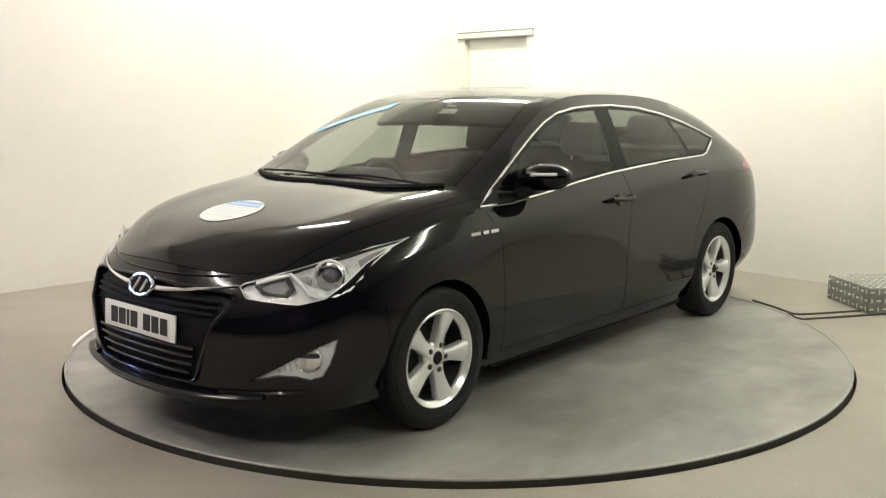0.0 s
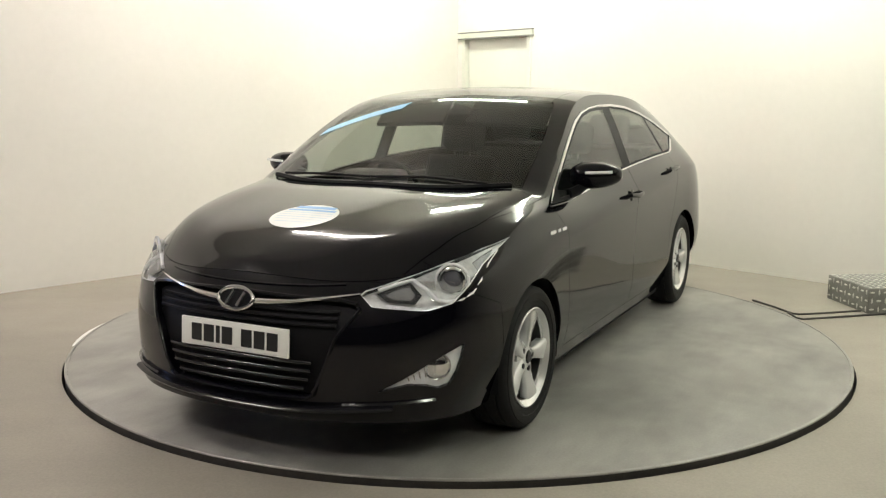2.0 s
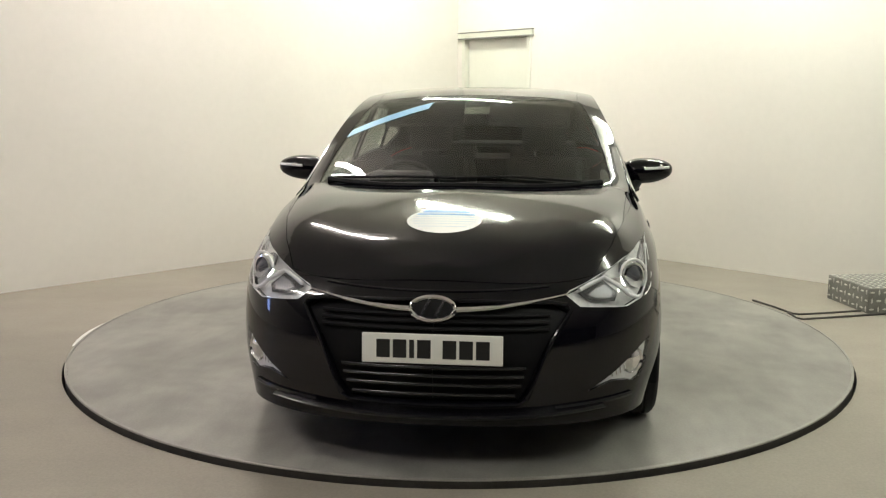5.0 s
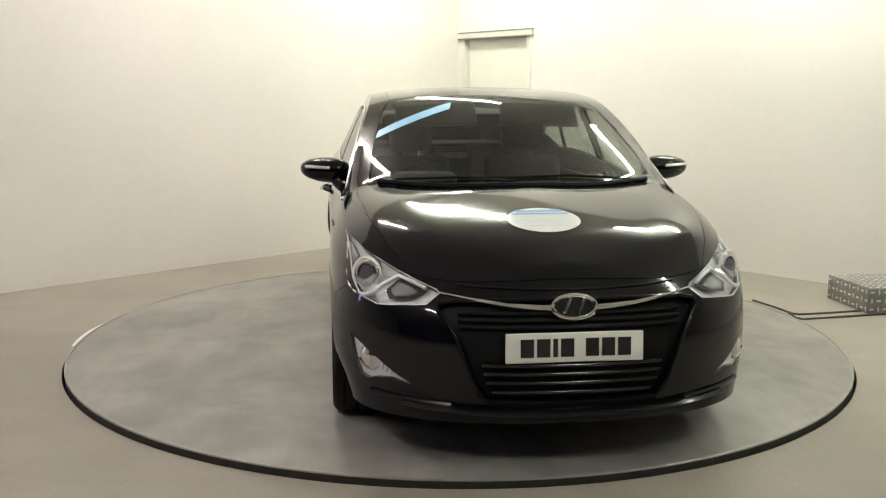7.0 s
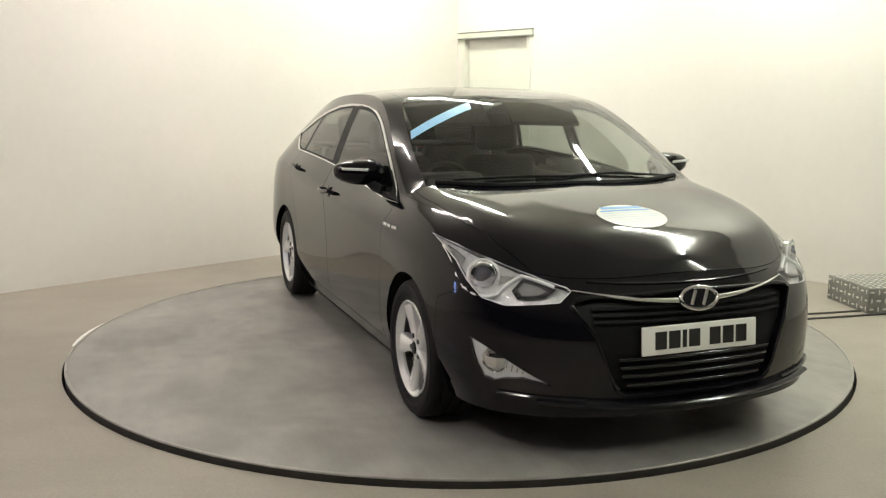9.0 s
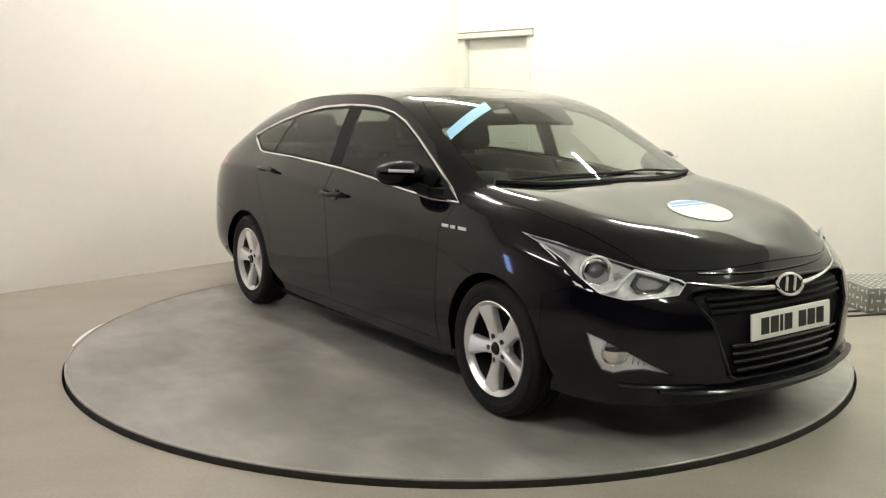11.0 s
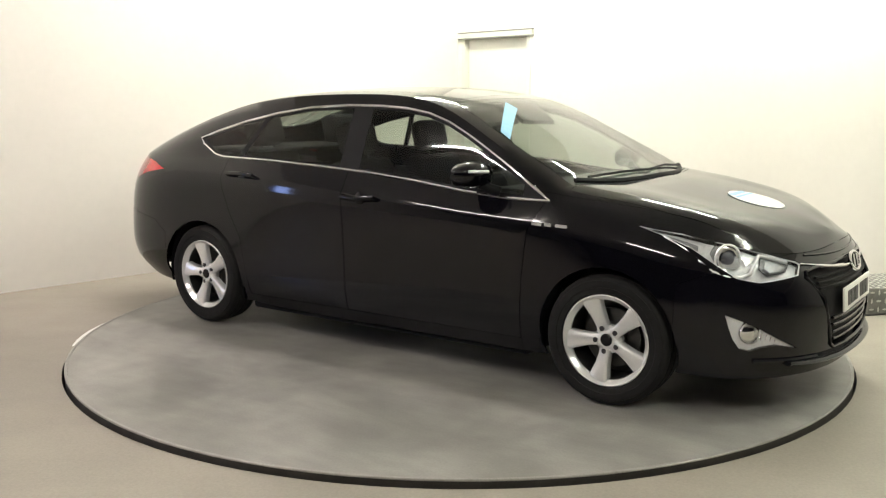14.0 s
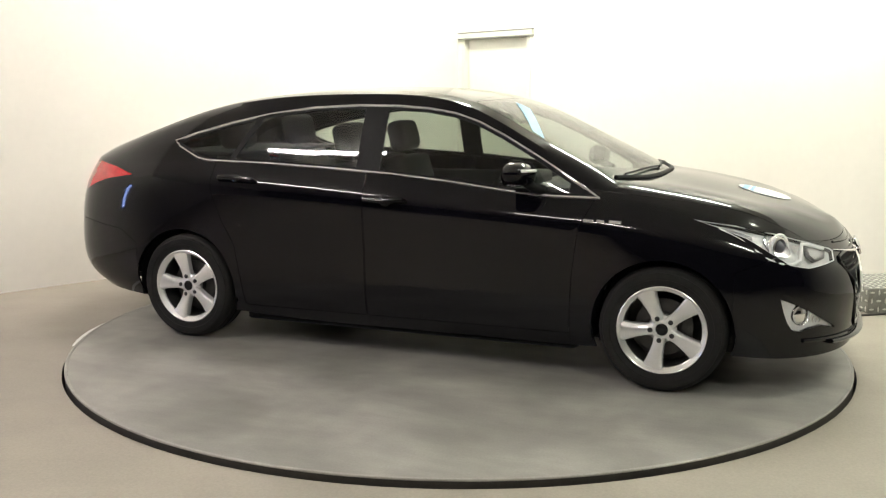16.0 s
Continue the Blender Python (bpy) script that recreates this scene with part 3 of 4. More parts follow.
def build_wheel(car, x, side, out, spin):
    wheel = new("wheel")
    wheel.parent = car
    wheel.matrix_basis = pose(x, side * out, 0.310, 90 if side < 0 else -90, 0, 0)
    tagged(wheel, "silver five-spoke alloy wheel with a black tyre")
    tyre = [(.205, -.085), (.235, -.098), (.270, -.104), (.292, -.098), (.304, -.084), (.308, -.060), (.302, -.057), (.302, -.049), (.309, -.046), (.310, -.010), (.303, -.007), (.303, .007), (.310, .010), (.309, .046), (.302, .049), (.302, .057), (.308, .060), (.304, .084), (.292, .098), (.284, .1005), (.282, .1045), (.270, .106), (.250, .1035), (.248, .1005), (.235, .0985), (.224, .0965), (.222, .0925), (.212, .088), (.205, .080)]
    part("tyre", lathe(tyre, 64), RUBBER, wheel, "black rubber tyre")
    part("rim", lathe([(.206, .070), (.2145, .090), (.2165, .096), (.2120, .099), (.2060, .095), (.198, .082), (.190, .076), (.188, .066)], 64), ALLOY, wheel)
    part("barrel", lathe([(.206, -.09), (.200, -.07), (.196, .066), (.188, .064), (.186, -.07), (.12, -.08), (0, -.08)], 48), ALLOY_DARK, wheel, "dark inner wheel barrel")
    part("brake_disc", lathe([(0, -.01), (.14, -.01), (.14, .008), (.075, .010), (.07, .03), (0, .03)], 40), ALLOY_DARK, wheel, "dull grey brake disc")
    part("hub_cap", lathe([(0, .086), (.024, .085), (.029, .080), (.030, .06)], 28), GLOSSBLACK, wheel, "small dark centre cap")
    part("hub", lathe([(.030, .079), (.036, .078), (.058, .066), (.068, .055), (.068, .03), (.03, .03)], 40), ALLOY, wheel)
    for i in range(5):
        bm = bmesh.new()
        # broad spoke that widens to the rim, with a raised middle
        stations = [(.040, .030, .076), (.08, .028, .074), (.12, .033, .077), (.155, .040, .081), (.182, .047, .083), (.204, .054, .083)]
        rows = []
        for r, w, h in stations:
            rows.append([bm.verts.new((r, s * w, h + lift)) for s, lift in ((-1, -.04), (-1, -.010), (-.86, -.004), (-.15, .0), (.55, .006), (.86, .002), (1, -.008), (1, -.04))])
        for a, b in zip(rows, rows[1:]):
            for j in range(7):
                bm.faces.new((a[j], b[j], b[j + 1], a[j + 1]))
        bm.faces.new(rows[0])
        bm.faces.new(rows[-1][::-1])
        bmesh.ops.recalc_face_normals(bm, faces=bm.faces)
        bmesh.ops.transform(bm, matrix=pose(0, 0, 0, 0, 0, 72 * i + 105 + spin), verts=bm.verts)
        part("spoke", bm, ALLOY, wheel, angle=50)
        a = radians(72 * i + 105 + spin)
        part("wheel_nut", lathe([(0, .083), (.008, .082), (.0125, .080), (.0125, .06)], 12, Matrix.Translation((.056 * math.cos(a), .056 * math.sin(a), -0.0005))), LAMP_DARK, wheel)


def build_seat(car, x, y, rear=False):
    seat = new("rear_seat" if rear else "front_seat")
    seat.parent = car
    seat.matrix_basis = pose(x, y, 0.51 if rear else 0.47)
    w = .25
    part("cushion", box(bmesh.new(), -.24, .27, -w, w, -.08, .10, .05), FABRIC, seat)
    part("backrest", box(bmesh.new(), -.07, .07, -w, w, 0, .56, .05, pose(-.24, 0, .04, 0, -16, 0)), FABRIC, seat)
    part("headrest", box(bmesh.new(), -.065, .065, -.14, .14, .59, .79, .05, pose(-.24, 0, .04, 0, -14, 0)), FABRIC, seat)
    for s in (-1, 1):
        bm = tube([(0, s * .055, .54), (0, s * .055, .64)], .007)
        bmesh.ops.transform(bm, matrix=pose(-.24, 0, .04, 0, -14, 0), verts=bm.verts)
        part("headrest_post", bm, CHROME, seat)


def build_car():
    car = thing("car", "glossy black four-door saloon car on the turntable", "car")
    bm = build_skin()
    bm.normal_update()
    tree = skin_tree(bm)
    T = lambda *a, **k: take(bm, *a, **k)
    part("bonnet", T(12, both=True, gap=.002), PAINT, car)
    part("body_shell", T(0, both=True, gap=.0005), PAINT, car, "black pillars, sills and rear quarters")
    part("roof", T(20, both=True, gap=.0015), PAINT, car)
    part("boot_lid", T(18, both=True), PAINT, car)
    part("front_bumper", T(15, both=True, gap=.001, depth=.045), PAINT, car)
    part("rear_bumper", T(16, both=True, gap=.0015), PAINT, car)
    part("windscreen", T(6, both=True, gap=.003, depth=.004), SCREEN, car, "clear curved windscreen")
    part("rear_window", T(7, both=True, gap=.003, depth=.004), PRIVACY, car, "tinted rear window")
    grille = part("grille", T(10, both=True, gap=.001, offset=.03), PLASTIC, car, "black slatted radiator grille")
    for side in (1, -1):
        door = part("front_door", T(13, side=side), PAINT, car)
        rear = part("rear_door", T(14, side=side), PAINT, car)
        part("front_wing", T(19, side=side, gap=.001), PAINT, car)
        part("window_pillar", T(2, side=side, gap=.0005), PLASTIC, car, "satin black window surround")
        part("front_door_glass", T(3, side=side, gap=.001, depth=.003), GLASS, car)
        part("rear_door_glass", T(4, side=side, gap=.001, depth=.003), GLASS, car)
        part("quarter_glass", T(5, side=side, gap=.001, depth=.003), GLASS, car)
        tail = part("tail_lamp", T(17, side=side, gap=.001), RED, car, "red tail lamp")
        part("lamp_housing", T(17, side=side, gap=.001, depth=0, offset=.018), PLASTIC, tail)
        lamp = part("headlamp", T(8, side=side, gap=.002, depth=0, offset=.026), LAMP_IN, car, "clear swept-back headlamp with a round projector")
        part("lens_cover", T(8, side=side, gap=.001, depth=.026), CLEAR, lamp, "clear lamp cover")
        build_lamp_inside(tree, lamp, side)
        fog = part("fog_lamp", T(9, side=side, gap=.001, depth=0, offset=.014), LAMP_WHITE, car, "wing-shaped clear front fog lamp")
        part("lens_cover", T(9, side=side, gap=.001, depth=.014), CLEAR, fog, "clear lamp cover")
        ray = tree.ray_cast(Vector((3.0, 1.72, .40)), Vector((-1, -1, 0)).normalized())
        c = ray[0]
        bmf = lathe([(0, .012), (.028, .010), (.045, .0), (.050, .006), (.054, 0), (.054, -.02)], 28, Matrix.Translation((c.x - .007, side * (c.y - .007), c.z)) @ Vector((.75, side * .6, 0)).to_track_quat("Z", "Y").to_matrix().to_4x4())
        for k in range(4):
            ends = []
            for q, z in ((-.955 - .022 * k, .398 - .011 * k), (-.950 - .022 * k, .362 - .003 * k)):
                o = Vector((-.7071 * q, .7071 * q, z)) + Vector((.7071, .7071, 0)) * 3
                hit = tree.ray_cast(o, Vector((-.7071, -.7071, 0)))
                p = hit[0] - hit[1] * .011
                ends.append(Vector((p.x, p.y * side, p.z)))
            part("reflector_rib", tube(ends, .0028, 6), CHROME, fog)
        part("fog_bulb", bmf, CHROME, fog, "round chrome fog reflector")
        # chrome line round the side windows
        line = [on_side(tree, x, z, side, .002) for x, z in DLO]
        part("window_trim", tube(line, .0075, 6, True), CHROME, car, "chrome window trim")
        for hx, hz, d in ((-.05, .885, door), (-.98, .965, rear)):
            a, b, c2 = (on_side(tree, hx + s, hz - s * .04, side, o) for s, o in ((-.11, .028), (0, .04), (.11, .028)))
            ends = [on_side(tree, hx + s, hz - s * .04, side, .0) for s in (-.115, .115)]
            part("door_handle", tube([ends[0], a, b, c2, ends[1]], .013, 10), PAINT, d)
            q = on_side(tree, hx, hz, side, .001)
            part("handle_recess", lathe([(0, .004), (.03, .002), (.034, 0)], 20, Matrix.Translation(q) @ Vector((0, side, .1)).to_track_quat("Z", "Y").to_matrix().to_4x4()), GLOSSBLACK, d)
        build_mirror(tree, car, side)
        # badge on the front wing
        for i, (w, hx) in enumerate(((.05, 1.04), (.035, 1.10), (.06, 1.17))):
            a = on_side(tree, hx - w / 2, .818 - .02 * (hx - 1.1), side, .002)
            b = on_side(tree, hx + w / 2, .816 - .02 * (hx - 1.1), side, .002)
            part("badge", tube([a, b], .009, 6, flat=.25), ALLOY, car, "small chrome wing badge")
        for x, axle_z, out in AXLES:
            arch = lathe([(.346, -.14), (.346, .128)], 28, pose(x, side * .745, axle_z + .004, -90 if side > 0 else 90, 0, 0), *((166, 374) if side > 0 else (-14, 194)))
            part("wheel_arch_liner", arch, PLASTIC, car, "black wheel arch liner")
            part("wheel_well", box(bmesh.new(), x - .36, x + .36, side * .592 - .008, side * .592 + .008, .15, .66), PLASTIC, car, smooth=False)
            build_wheel(car, x, side, out, 10 if x > 0 and side < 0 else 0)
        part("side_skirt", box(bmesh.new(), -.98, .97, side * .80 - .03, side * .80 + .03, .155, .20, .012), PLASTIC, car, "black sill strip")
    build_front(tree, car, grille)
    build_cabin(tree, car)
    build_windscreen_items(tree, car)
    for piece in car.children:
        if not piece.name.startswith("wheel.") and piece.name != "wheel":
            piece.matrix_basis = STANCE @ piece.matrix_basis
    return car


def build_lamp_inside(tree, lamp, side):
    def at(s, z, depth):
        """A point behind the skin, seen from the front corner."""
        o = Vector((-.7071 * s, .7071 * s, z)) + Vector((.7071, .7071, 0)) * 3
        hit = tree.ray_cast(o, Vector((-.7071, -.7071, 0)))
        p = hit[0] - hit[1] * depth if hit[0] else o
        return Vector((p.x, p.y * side, p.z))
    c = at(-.822, .722, .018)
    turn = Vector((.80, side * .55, .05)).to_track_quat("Z", "Y").to_matrix().to_4x4()
    part("projector", lathe([(0, .026), (.018, .022), (.032, .010), (.036, 0), (.036, -.02)], 28, Matrix.Translation(c) @ turn), LENS, lamp, "round glass projector")
    part("bezel_ring", lathe([(.038, 0), (.042, .012), (.050, .010), (.056, -.004), (.056, -.02)], 32, Matrix.Translation(c) @ turn), CHROME, lamp, "chrome projector ring")
    def patch(name, poly, depth, mat, label=""):
        bm = bmesh.new()
        rim = [bm.verts.new(at(s, z, depth)) for s, z in poly]
        mid = bm.verts.new(at(sum(p[0] for p in poly) / len(poly), sum(p[1] for p in poly) / len(poly), depth))
        for i in range(len(rim)):
            bm.faces.new((rim[i], rim[(i + 1) % len(rim)], mid))
        low = bmesh.ops.extrude_face_region(bm, geom=bm.faces[:])["geom"]
        for p in low:
            if isinstance(p, bmesh.types.BMVert):
                p.co += Vector((-.008, -.008 * side, 0))
        bmesh.ops.recalc_face_normals(bm, faces=bm.faces)
        part(name, bm, mat, lamp, label)

    patch("bezel", [(-.755, .742), (-.79, .770), (-.84, .766), (-.88, .735), (-.872, .690), (-.835, .672), (-.79, .682), (-.76, .708)], .012, LAMP_GREY, "grey projector bezel")
    patch("bezel", [(-.985, .716), (-1.05, .700), (-1.118, .678), (-1.085, .650), (-.985, .640), (-.955, .672)], .010, LAMP_DARK, "dark inner bezel")
    patch("indicator", [(-.995, .700), (-1.05, .688), (-1.088, .672), (-1.062, .658), (-1.0, .654), (-.978, .674)], .007, LAMP_GREY, "grey indicator reflector")
    patch("bezel", [(-.60, .806), (-.66, .790), (-.715, .770), (-.70, .742), (-.655, .768)], .012, LAMP_GREY, "grey outer bezel")
    halo = [c + turn @ Vector((.064 * math.cos(q), .064 * math.sin(q), .004)) for q in np.linspace(0, 2 * math.pi, 29)[:-1]]
    part("halo_ring", tube(halo, .0055, 6, True), LAMP_WHITE, lamp, "pale ring round the projector")
    hook = [at(s, z, .007) for s, z in ((-.585, .800), (-.65, .757), (-.70, .705), (-.745, .664), (-.80, .643), (-.86, .640), (-.905, .655), (-.935, .692), (-.975, .722), (-1.04, .708), (-1.11, .688))]
    part("light_guide", tube(hook, .0085, 8), LAMP_WHITE, lamp, "pale light guide strip")
    edge = [at(s, z, .004) for s, z in HEADLAMP]
    edge = [edge[i] + (edge[(i + 1) % len(edge)] - edge[i]) * k for i in range(len(edge)) for k in (0, .5)]
    part("lamp_rim", tube(edge, .0036, 6, True), LAMP_WHITE, lamp, "thin silver lamp border")
    for k in range(9):
        s0 = -.90 - .0085 * k
        rib = [at(s0, .690 + .004 * k, .016), at(s0 + .004, .722, .016)]
        part("reflector_rib", tube(rib, .0032, 6), CHROME, lamp)


def build_mirror(tree, car, side):
    mirror = new("door_mirror")
    mirror.parent = car
    mirror.matrix_basis = pose(.68, side * .915, 1.035)
    bm = bmesh.new()
    bmesh.ops.create_uvsphere(bm, u_segments=32, v_segments=18, radius=1)
    for p in bm.verts:
        x, y, z = p.co
        y *= side
        x = math.copysign(abs(x) ** .75, x) if x > 0 else x * .35
        out = .5 + .5 * y
        p.co = (x * .095 * (1 - .25 * out) - .02 * out, side * (math.copysign(abs(y) ** .85, y) * .115), math.copysign(abs(z) ** .8, z) * .068 * (1 - .3 * out) + .012 * out)
    bmesh.ops.recalc_face_normals(bm, faces=bm.faces)
    part("shell", bm, PAINT, mirror)
    strip = [(.065 - .03 * t * t, side * (-.02 + .115 * t), .020 + .006 * t) for t in (0, .25, .5, .75, .95)]
    part("indicator", tube([(p[0] + .018, p[1], p[2]) for p in strip], .007, 6), LAMP_WHITE, mirror, "pale indicator strip")
    bm = bmesh.new()
    bmesh.ops.create_circle(bm, cap_ends=True, segments=28, radius=1)
    for p in bm.verts:
        p.co = (-.037, p.co.x * .095, p.co.y * .050)
    part("mirror_glass", bm, CHROME, mirror, "mirror glass")
    for piece in mirror.children:
        piece.matrix_basis = Matrix.Diagonal((1.12, 1.12, 1.12, 1))
    foot = on_side(tree, .80, .955, side)
    a = Vector((.70, side * .88, 1.01)) - Vector((.68, side * .915, 1.035))
    b = foot - Vector((.68, side * .915, 1.035))
    part("arm", tube([a, (a + b) / 2 + Vector((0, 0, -.01)), b], .026, 10, flat=.8), PLASTIC, mirror)


def build_front(tree, car, grille):
    # slats, chrome wing bar, oval badge and number plate
    for z, w in ((.418, .345), (.385, .338), (.350, .328), (.312, .305)):
        pts = [on_front(tree, y, z, -.010) for y in np.linspace(-w, w, 15)]
        part("slat", tube(pts, .0078, 10), SLAT, grille, "satin grey grille slat")
    for z in (.615, .590, .565):
        pts = [on_front(tree, y, z, -.016) for y in np.linspace(-.43, .43, 15)]
        part("slat", tube(pts, .0075, 8), PLASTIC, grille, "black upper grille slat")
    lip = [(.0001, .662), (.24, .655), (.43, .650), (.485, .640), (.503, .622), (.437, .52), (.367, .35), (.348, .30), (.315, .280), (.16, .276), (.0001, .275)]
    outline = [on_front(tree, y, z, .003) for y, z in lip] + [on_front(tree, -y, z, .003) for y, z in lip[-2:0:-1]]
    part("grille_surround", tube(outline, .0085, 8, True), GLOSSBLACK, grille, "glossy black lip round the grille")
    for side in (1, -1):
        pts = []
        for t in np.linspace(0, 1, 9):
            y = .085 + .40 * t
            z = .628 + .045 * t ** 1.5
            pts.append(on_front(tree, side * y, min(z, .672), .004))
        bm = tube(pts, .0105, 8, end=.3)
        part("wing_bar", bm, CHROME, grille, "slim chrome wing bar")
    edge = [on_front(tree, y, .690 + .012 * (abs(y) / .4) ** 2, .001) for y in np.linspace(-.42, .42, 17)]
    part("grille_top_strip", tube(edge, .005, 8), GLOSSBLACK, grille, "glossy black strip above the grille")
    c = on_front(tree, 0.0001, .628, .014)
    turn = Vector((1, 0, .35)).to_track_quat("Z", "Y").to_matrix().to_4x4()
    ring = [Matrix.Translation(c) @ turn @ Vector((.082 * math.cos(a), .043 * math.sin(a), 0)) for a in np.linspace(0, 2 * math.pi, 33)[:-1]]
    part("badge_ring", tube(ring, .008, 8, True), CHROME, grille, "oval chrome badge ring")
    bm = lathe([(0, 0), (1, 0), (1, -.3)], 32)
    bmesh.ops.transform(bm, matrix=Matrix.Translation(c) @ turn @ Matrix.Diagonal((.08, .041, .03, 1)), verts=bm.verts)
    part("badge_back", bm, PLASTIC, grille)
    for a, b in (((-.040, -.026), (-.012, .030)), ((.012, -.030), (.040, .026))):
        part("badge_bar", tube([Matrix.Translation(c) @ turn @ Vector((a[0], a[1], .003)), Matrix.Translation(c) @ turn @ Vector((b[0], b[1], .003))], .007, 6), CHROME, grille)
    plate = new("number_plate")
    plate.parent = car
    plate.matrix_basis = pose(2.297, 0, .487, 0, -3, 0)
    tagged(plate, "white front number plate with plain dark bars")
    part("plate_panel", box(bmesh.new(), -.012, .0, -.26, .26, -.0555, .0555, .004), PLATE, plate)
    x = -.205
    for w in (.05, .05, .018, .05, 0, .05, .05, .05):
        if w:
            part("plain_bar", box(bmesh.new(), -.002, .002, x, x + w, -.034, .034), INK, plate, smooth=False)
            x += w + .011
        else:
            x += .033
    # lower lip of the bumper
    pts = [on_front(tree, y, .236 + .02 * (abs(y) / .6) ** 2, .010) for y in np.linspace(-.62, .62, 19)]
    part("bumper_lip", tube(pts, .013, 8, flat=2.2), GLOSSBLACK, car, "glossy black bumper lip")
    for side in (1, -1):
        pts = [on_front(tree, side * y, .262 + .04 * (y - .45), .004) for y in np.linspace(.45, .74, 7)]
        part("bumper_fin", tube(pts, .010, 6), GLOSSBLACK, car)


def build_cabin(tree, car):
    bm = bmesh.new()
    box(bm, -1.72, 2.05, -.58, .58, .16, .22)
    box(bm, -2.2, -1.72, -.56, .56, .29, .32)
    box(bm, -.98, .98, -.83, .83, .165, .215)
    part("underbody", bm, PLASTIC, car, "black underbody", smooth=False)
    part("bulkhead", box(bmesh.new(), 1.0, 1.06, -.70, .70, .2, .88), PLASTIC, car, smooth=False)
    # dashboard that fills the space under the windscreen
    prof = [(1.22, .93), (1.10, .955), (.80, .965), (.62, .955), (.52, .92), (.50, .84), (.54, .70), (.60, .45), (1.10, .45)]
    bm = bmesh.new()
    a = [bm.verts.new((x, -.74, z)) for x, z in prof]
    b = [bm.verts.new((x, .74, z)) for x, z in prof]
    for i in range(len(prof)):
        j = (i + 1) % len(prof)
        bm.faces.new((a[i], a[j], b[j], b[i]))
    bm.faces.new(a[::-1])
    bm.faces.new(b)
    bmesh.ops.recalc_face_normals(bm, faces=bm.faces)
    part("dashboard", bm, DASH, car, "dark grey dashboard", angle=50)
    part("instrument_hood", box(bmesh.new(), .50, .68, -.56, -.22, .93, 1.02, .03), DASH, car)
    wheel = lathe([(.178 + .014 * math.cos(q), .014 * math.sin(q)) for q in np.linspace(0, 2 * math.pi, 11)], 40, Matrix.Translation((.42, -.38, .90)) @ pose(0, 0, 0, 0, -65, 0))
    steering = part("steering_wheel", wheel, PLASTIC, car, "black steering wheel")
    part("wheel_boss", box(bmesh.new(), -.06, .06, -.16, .16, -.02, .02, .02, Matrix.Translation((.42, -.38, .90)) @ pose(0, 0, 0, 0, -65, 0)), PLASTIC, steering)
    for y in (.37, -.37):
        build_seat(car, -.11, y)
        build_seat(car, -.92, y, True)
    part("parcel_shelf", box(bmesh.new(), -1.80, -1.18, -.60, .60, 1.085, 1.11, .01), FABRIC, car)
    bm = box(bmesh.new(), -2.12, -1.22, -.70, .70, .30, .995)
    for p in bm.verts:
        if p.co.x < -2:
            p.co.y *= .74
    part("boot_liner", bm, PLASTIC, car, smooth=False)
    part("centre_console", box(bmesh.new(), -.3, .6, -.1, .1, .22, .62, .03), DASH, car)
    for side in (1, -1):
        part("door_card", box(bmesh.new(), -1.15, .95, side * .79 - .02, side * .79 + .02, .25, .93, .02), DASH, car, "dark inner door trim")
    part("rear_view_mirror", box(bmesh.new(), .30, .33, -.13, .13, 1.26, 1.33, .012), PLASTIC, car, "black rear-view mirror")
    for side in (1, -1):
        a, b, c, d = (on_top(tree, x, side * y) for x, y in ((.44, .07), (.40, .52), (.27, .52), (.30, .07)))
        bm = bmesh.new()
        low = [bm.verts.new(p + Vector((-.05, 0, drop))) for p, drop in ((a, -.135), (b, -.13), (c, -.06), (d, -.06))]
        high = [bm.verts.new(p.co + Vector((.006, 0, .02))) for p in low]
        for i in range(4):
            bm.faces.new((low[i], low[(i + 1) % 4], high[(i + 1) % 4], high[i]))
        bm.faces.new(low[::-1])
        bm.faces.new(high)
        bmesh.ops.recalc_face_normals(bm, faces=bm.faces)
        part("sun_visor", bm, DASH, car, "dark folded sun visor")
    # roof lining just under the roof
    bm = bmesh.new()
    cols = []
    for x in np.linspace(.30, -1.13, 10):
        cols.append([bm.verts.new(on_top(tree, x, y if abs(y) > 1e-3 else 1e-3) + Vector((0, 0, -.045 - .05 * max(0, -.5 - x)))) for y in np.linspace(-.54, .54, 9)])
    for p, q in zip(cols, cols[1:]):
        for j in range(8):
            bm.faces.new((p[j], q[j], q[j + 1], p[j + 1]))
    part("roof_lining", bm, LINING, car, "pale grey roof lining")


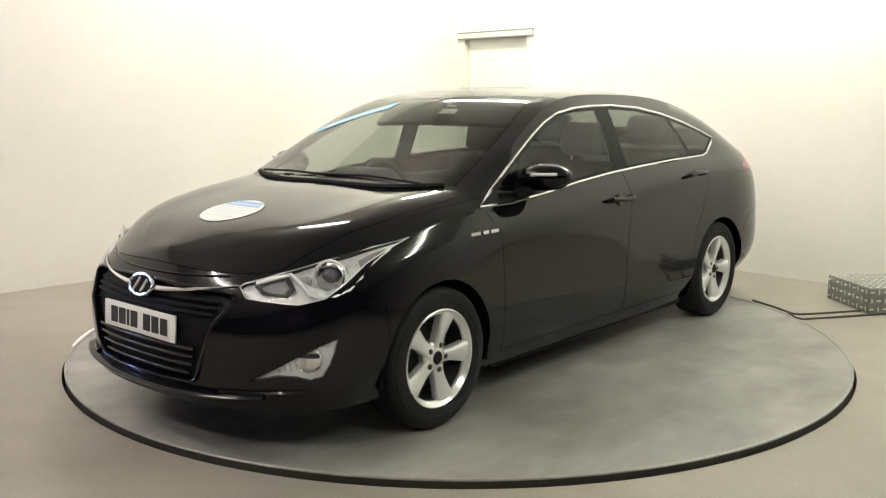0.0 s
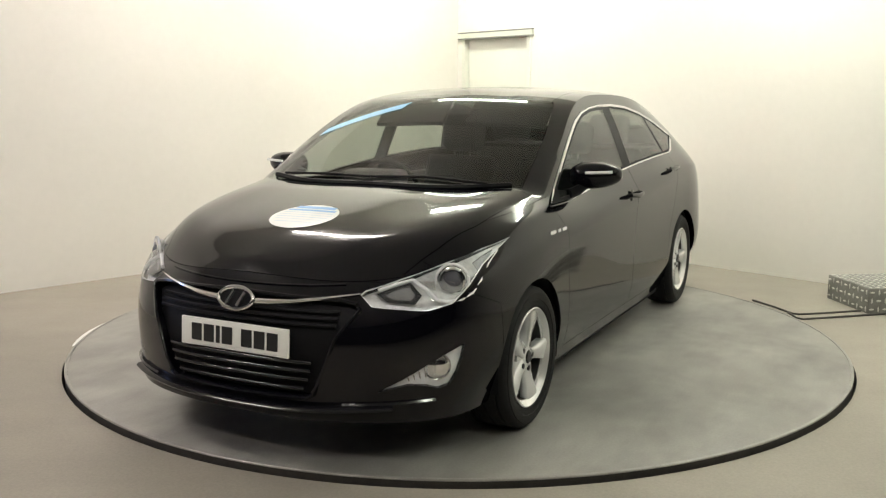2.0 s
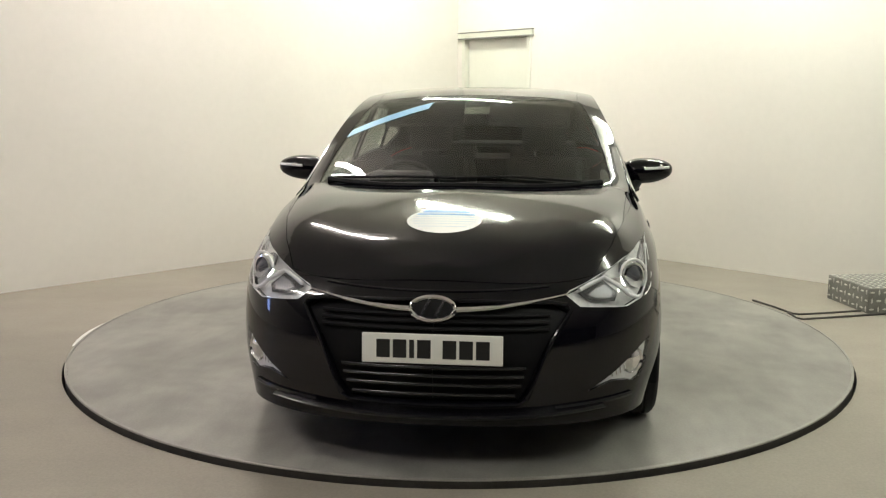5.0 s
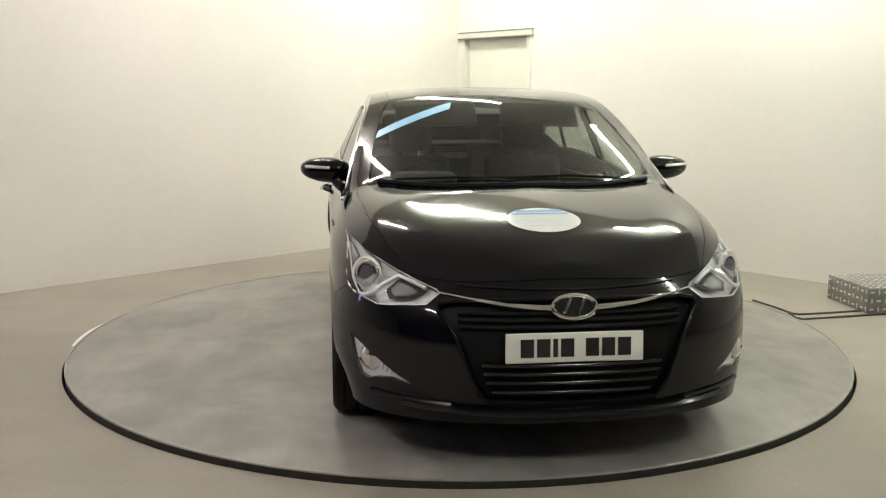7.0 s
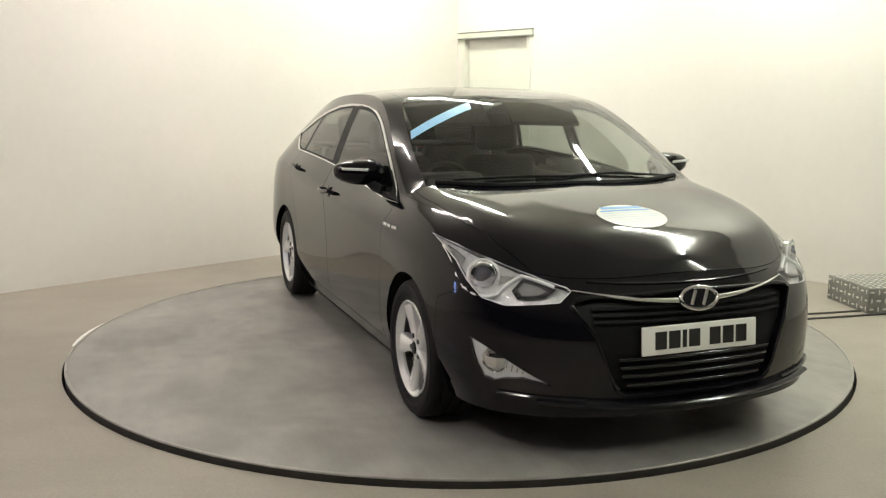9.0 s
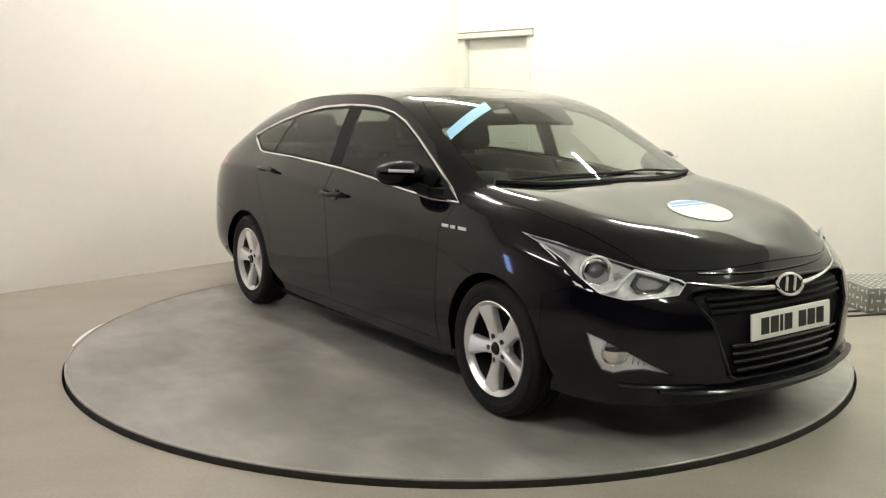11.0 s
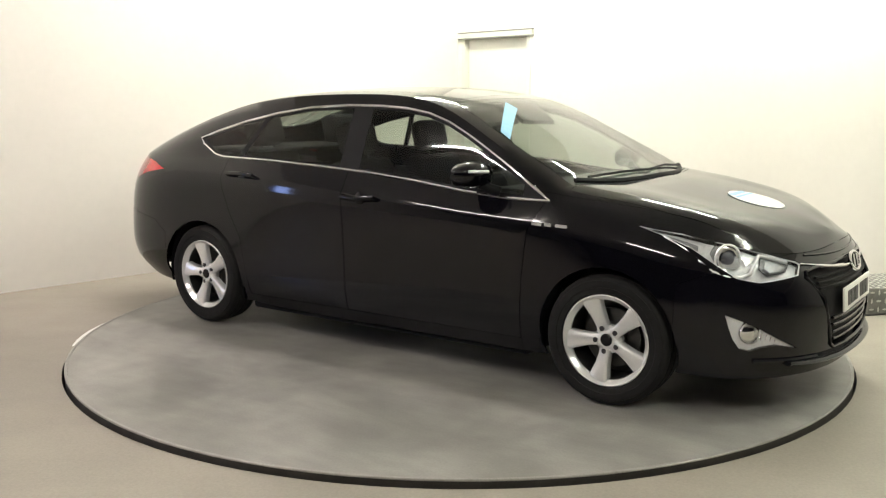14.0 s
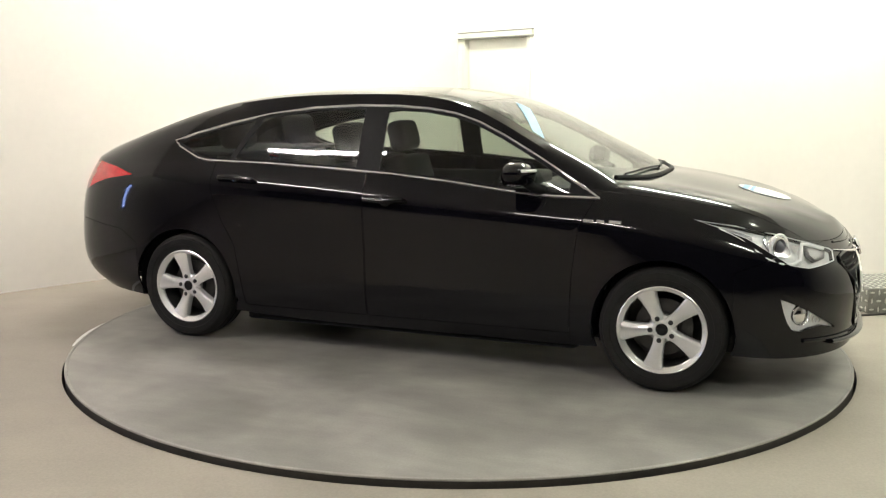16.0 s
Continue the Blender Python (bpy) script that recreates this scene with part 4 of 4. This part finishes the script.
def build_windscreen_items(tree, car):
    # wipers
    for pts in (((1.17, .56), (1.20, .25), (1.24, -.08)), ((1.24, -.02), (1.20, -.30), (1.15, -.58))):
        part("wiper", tube([on_top(tree, x, y if abs(y) > 1e-3 else 1e-3, .012) for x, y in pts], .0065, 6), PLASTIC, car, "black windscreen wiper")
    cowl = [on_top(tree, 1.284 - .2 * abs(y) ** 2.2 / .5, y if abs(y) > 1e-3 else 1e-3, .0) for y in np.linspace(-.66, .66, 15)]
    part("scuttle", tube(cowl, .014, 6), PLASTIC, car, "black plastic scuttle edge")
    # oval sticker on the bonnet
    bm = bmesh.new()
    n = 40
    cx, cy = 1.80, -.012
    rim = []
    for i in range(n):
        a = 2 * math.pi * i / n
        x, y = cx + .135 * math.cos(a), cy + .155 * math.sin(a)
        rim.append(bm.verts.new(on_top(tree, x, y if abs(y) > 1e-3 else 1e-3, .003)))
    mid = [bm.verts.new(on_top(tree, cx + .07 * math.cos(2 * math.pi * i / n), cy + .08 * math.sin(2 * math.pi * i / n) or 1e-3, .003)) for i in range(n)]
    cen = bm.verts.new(on_top(tree, cx, cy, .003))
    for i in range(n):
        j = (i + 1) % n
        bm.faces.new((rim[i], rim[j], mid[j], mid[i]))
        bm.faces.new((mid[i], mid[j], cen))
    bmesh.ops.recalc_face_normals(bm, faces=bm.faces)
    sticker = part("bonnet_sticker", bm, STICKER, car, "oval white sticker with blue top and unreadable lines")
    for dx, w, t, mat in ((-.095, .20, .03, STICKER_BLUE), (-.06, .24, .018, STICKER_BLUE), (-.03, .25, .005, STICKER_PALE), (-.005, .27, .004, STICKER_PALE), (.02, .26, .005, STICKER_PALE), (.045, .24, .004, STICKER_PALE), (.075, .20, .005, STICKER_PALE)):
        bm = bmesh.new()
        prev = None
        for y in np.linspace(-w / 2, w / 2, 9):
            y = cy + y
            y = y if abs(y) > 1e-3 else 1e-3
            now = [bm.verts.new(on_top(tree, cx + dx + s * t / 2, y, .0045)) for s in (-1, 1)]
            if prev:
                bm.faces.new((prev[0], prev[1], now[1], now[0]))
            prev = now
        part("printed_bar", bm, mat, sticker)
    # pale blue strip behind the windscreen, on the driver's side
    bm = bmesh.new()
    prev = None
    for t in np.linspace(0, 1, 9):
        x, y = .75 - .205 * t, -.655 + .41 * t
        wide = .070 + .020 * t
        now = [bm.verts.new(on_top(tree, x - k * wide, y + k * .02, .004)) for k in (0, .5, 1)]
        if prev:
            for k in (0, 1):
                bm.faces.new((prev[k], prev[k + 1], now[k + 1], now[k]))
        prev = now
    bmesh.ops.recalc_face_normals(bm, faces=bm.faces)
    part("sun_strip", bm, STRIP_BLUE, car, "pale blue film strip on the windscreen")


CAR = build_car()


# ---- a tall glowing panel, added for the unseen bluish source mirrored in the paint ----
def build_glow_panel():
    m = wall_frame(CORNER, LEFT_DIR) @ Matrix.Translation((7.9, 0, 1.32))
    screen = thing("blue_glow_panel", "tall narrow bluish glowing panel added for an unseen light source", "screen", m)
    part("housing", box(bmesh.new(), -.17, .17, -.035, .0, -.55, .55, .006), PLASTIC, screen)
    part("glow_face", box(bmesh.new(), -.14, .14, -.040, -.036, -.52, .52), BLUE_GLOW, screen, "glowing blue-white face", smooth=False)


build_glow_panel()


# ---- the aluminium ramp and the cable by the wall ----
def build_step():
    step = thing("chequer_plate_ramp", "low aluminium chequer-plate ramp beside the wall", "ramp", pose(2.787, .622, FLOOR, 0, 0, 8.3))
    L, W, H = .50, .51, .175
    part("ramp_body", box(bmesh.new(), 0, L, 0, W, 0, H, .006), ALU_DULL, step)
    bm = bmesh.new()
    k = 0
    nx, ny, nz = int(L / .05), int(W / .05), int(H / .05)
    spots = [((i + .5) * L / nx, (j + .5) * W / ny, H, 0) for i in range(nx) for j in range(ny)]
    spots += [((i + .5) * L / nx, 0, (j + .5) * H / nz, 1) for i in range(nx) for j in range(nz)]
    spots += [(0, (i + .5) * W / ny, (j + .5) * H / nz, 2) for i in range(ny) for j in range(nz)]
    for x, y, z, face in spots:
        k = (round(x / .05) + round(y / .05) + round(z / .05)) % 2
        a, b = (.021, .007) if k else (.007, .021)
        a, b, c = ((a, b, .007), (a, .007, b), (.007, a, b))[face]
        bmesh.ops.create_icosphere(bm, subdivisions=1, radius=1, matrix=Matrix.Translation((x, y, z)) @ Matrix.Diagonal((a, b, c, 1)))
    tread = part("tread_pattern", bm, ALU, step, "raised aluminium tread pattern")
    tagged(tread, kind="stuff")
    return step


build_step()
# the second run draws the first cable's shadow as a dark line
for run in (((2.135, 1.011), (2.217, .796), (2.27, .60), (2.31, .575), (2.498, .616), (2.77, .69)), ((2.25, .62), (2.255, .47), (2.283, .435), (2.529, .503), (2.898, .600))):
    tagged(mesh_object("cable", tube([(x, y, FLOOR + .007) for x, y in run], .007, 6), CABLE_AND_SHADOW), "thin dark line on the floor, one of a cable and its shadow", "cable", "cables by the ramp")


# ---- the turning ----
CAR_OFFSET = Vector((-.053, .1369, 0))


def heading(t):
    return -6.4290e-4 * t ** 3 + 1.61784e-2 * t ** 2 + 6.65936 * t - 129.440


def motions():
    rows, turns = [], []
    for i in range(33):
        t = i * 0.5
        turn = pose(0, 0, 0, 0, 0, heading(t))
        rows.append((t, turn @ Matrix.Translation(CAR_OFFSET)))
        turns.append((t, turn))
    walk(CAR, rows)
    walk(TABLE, turns)


motions()
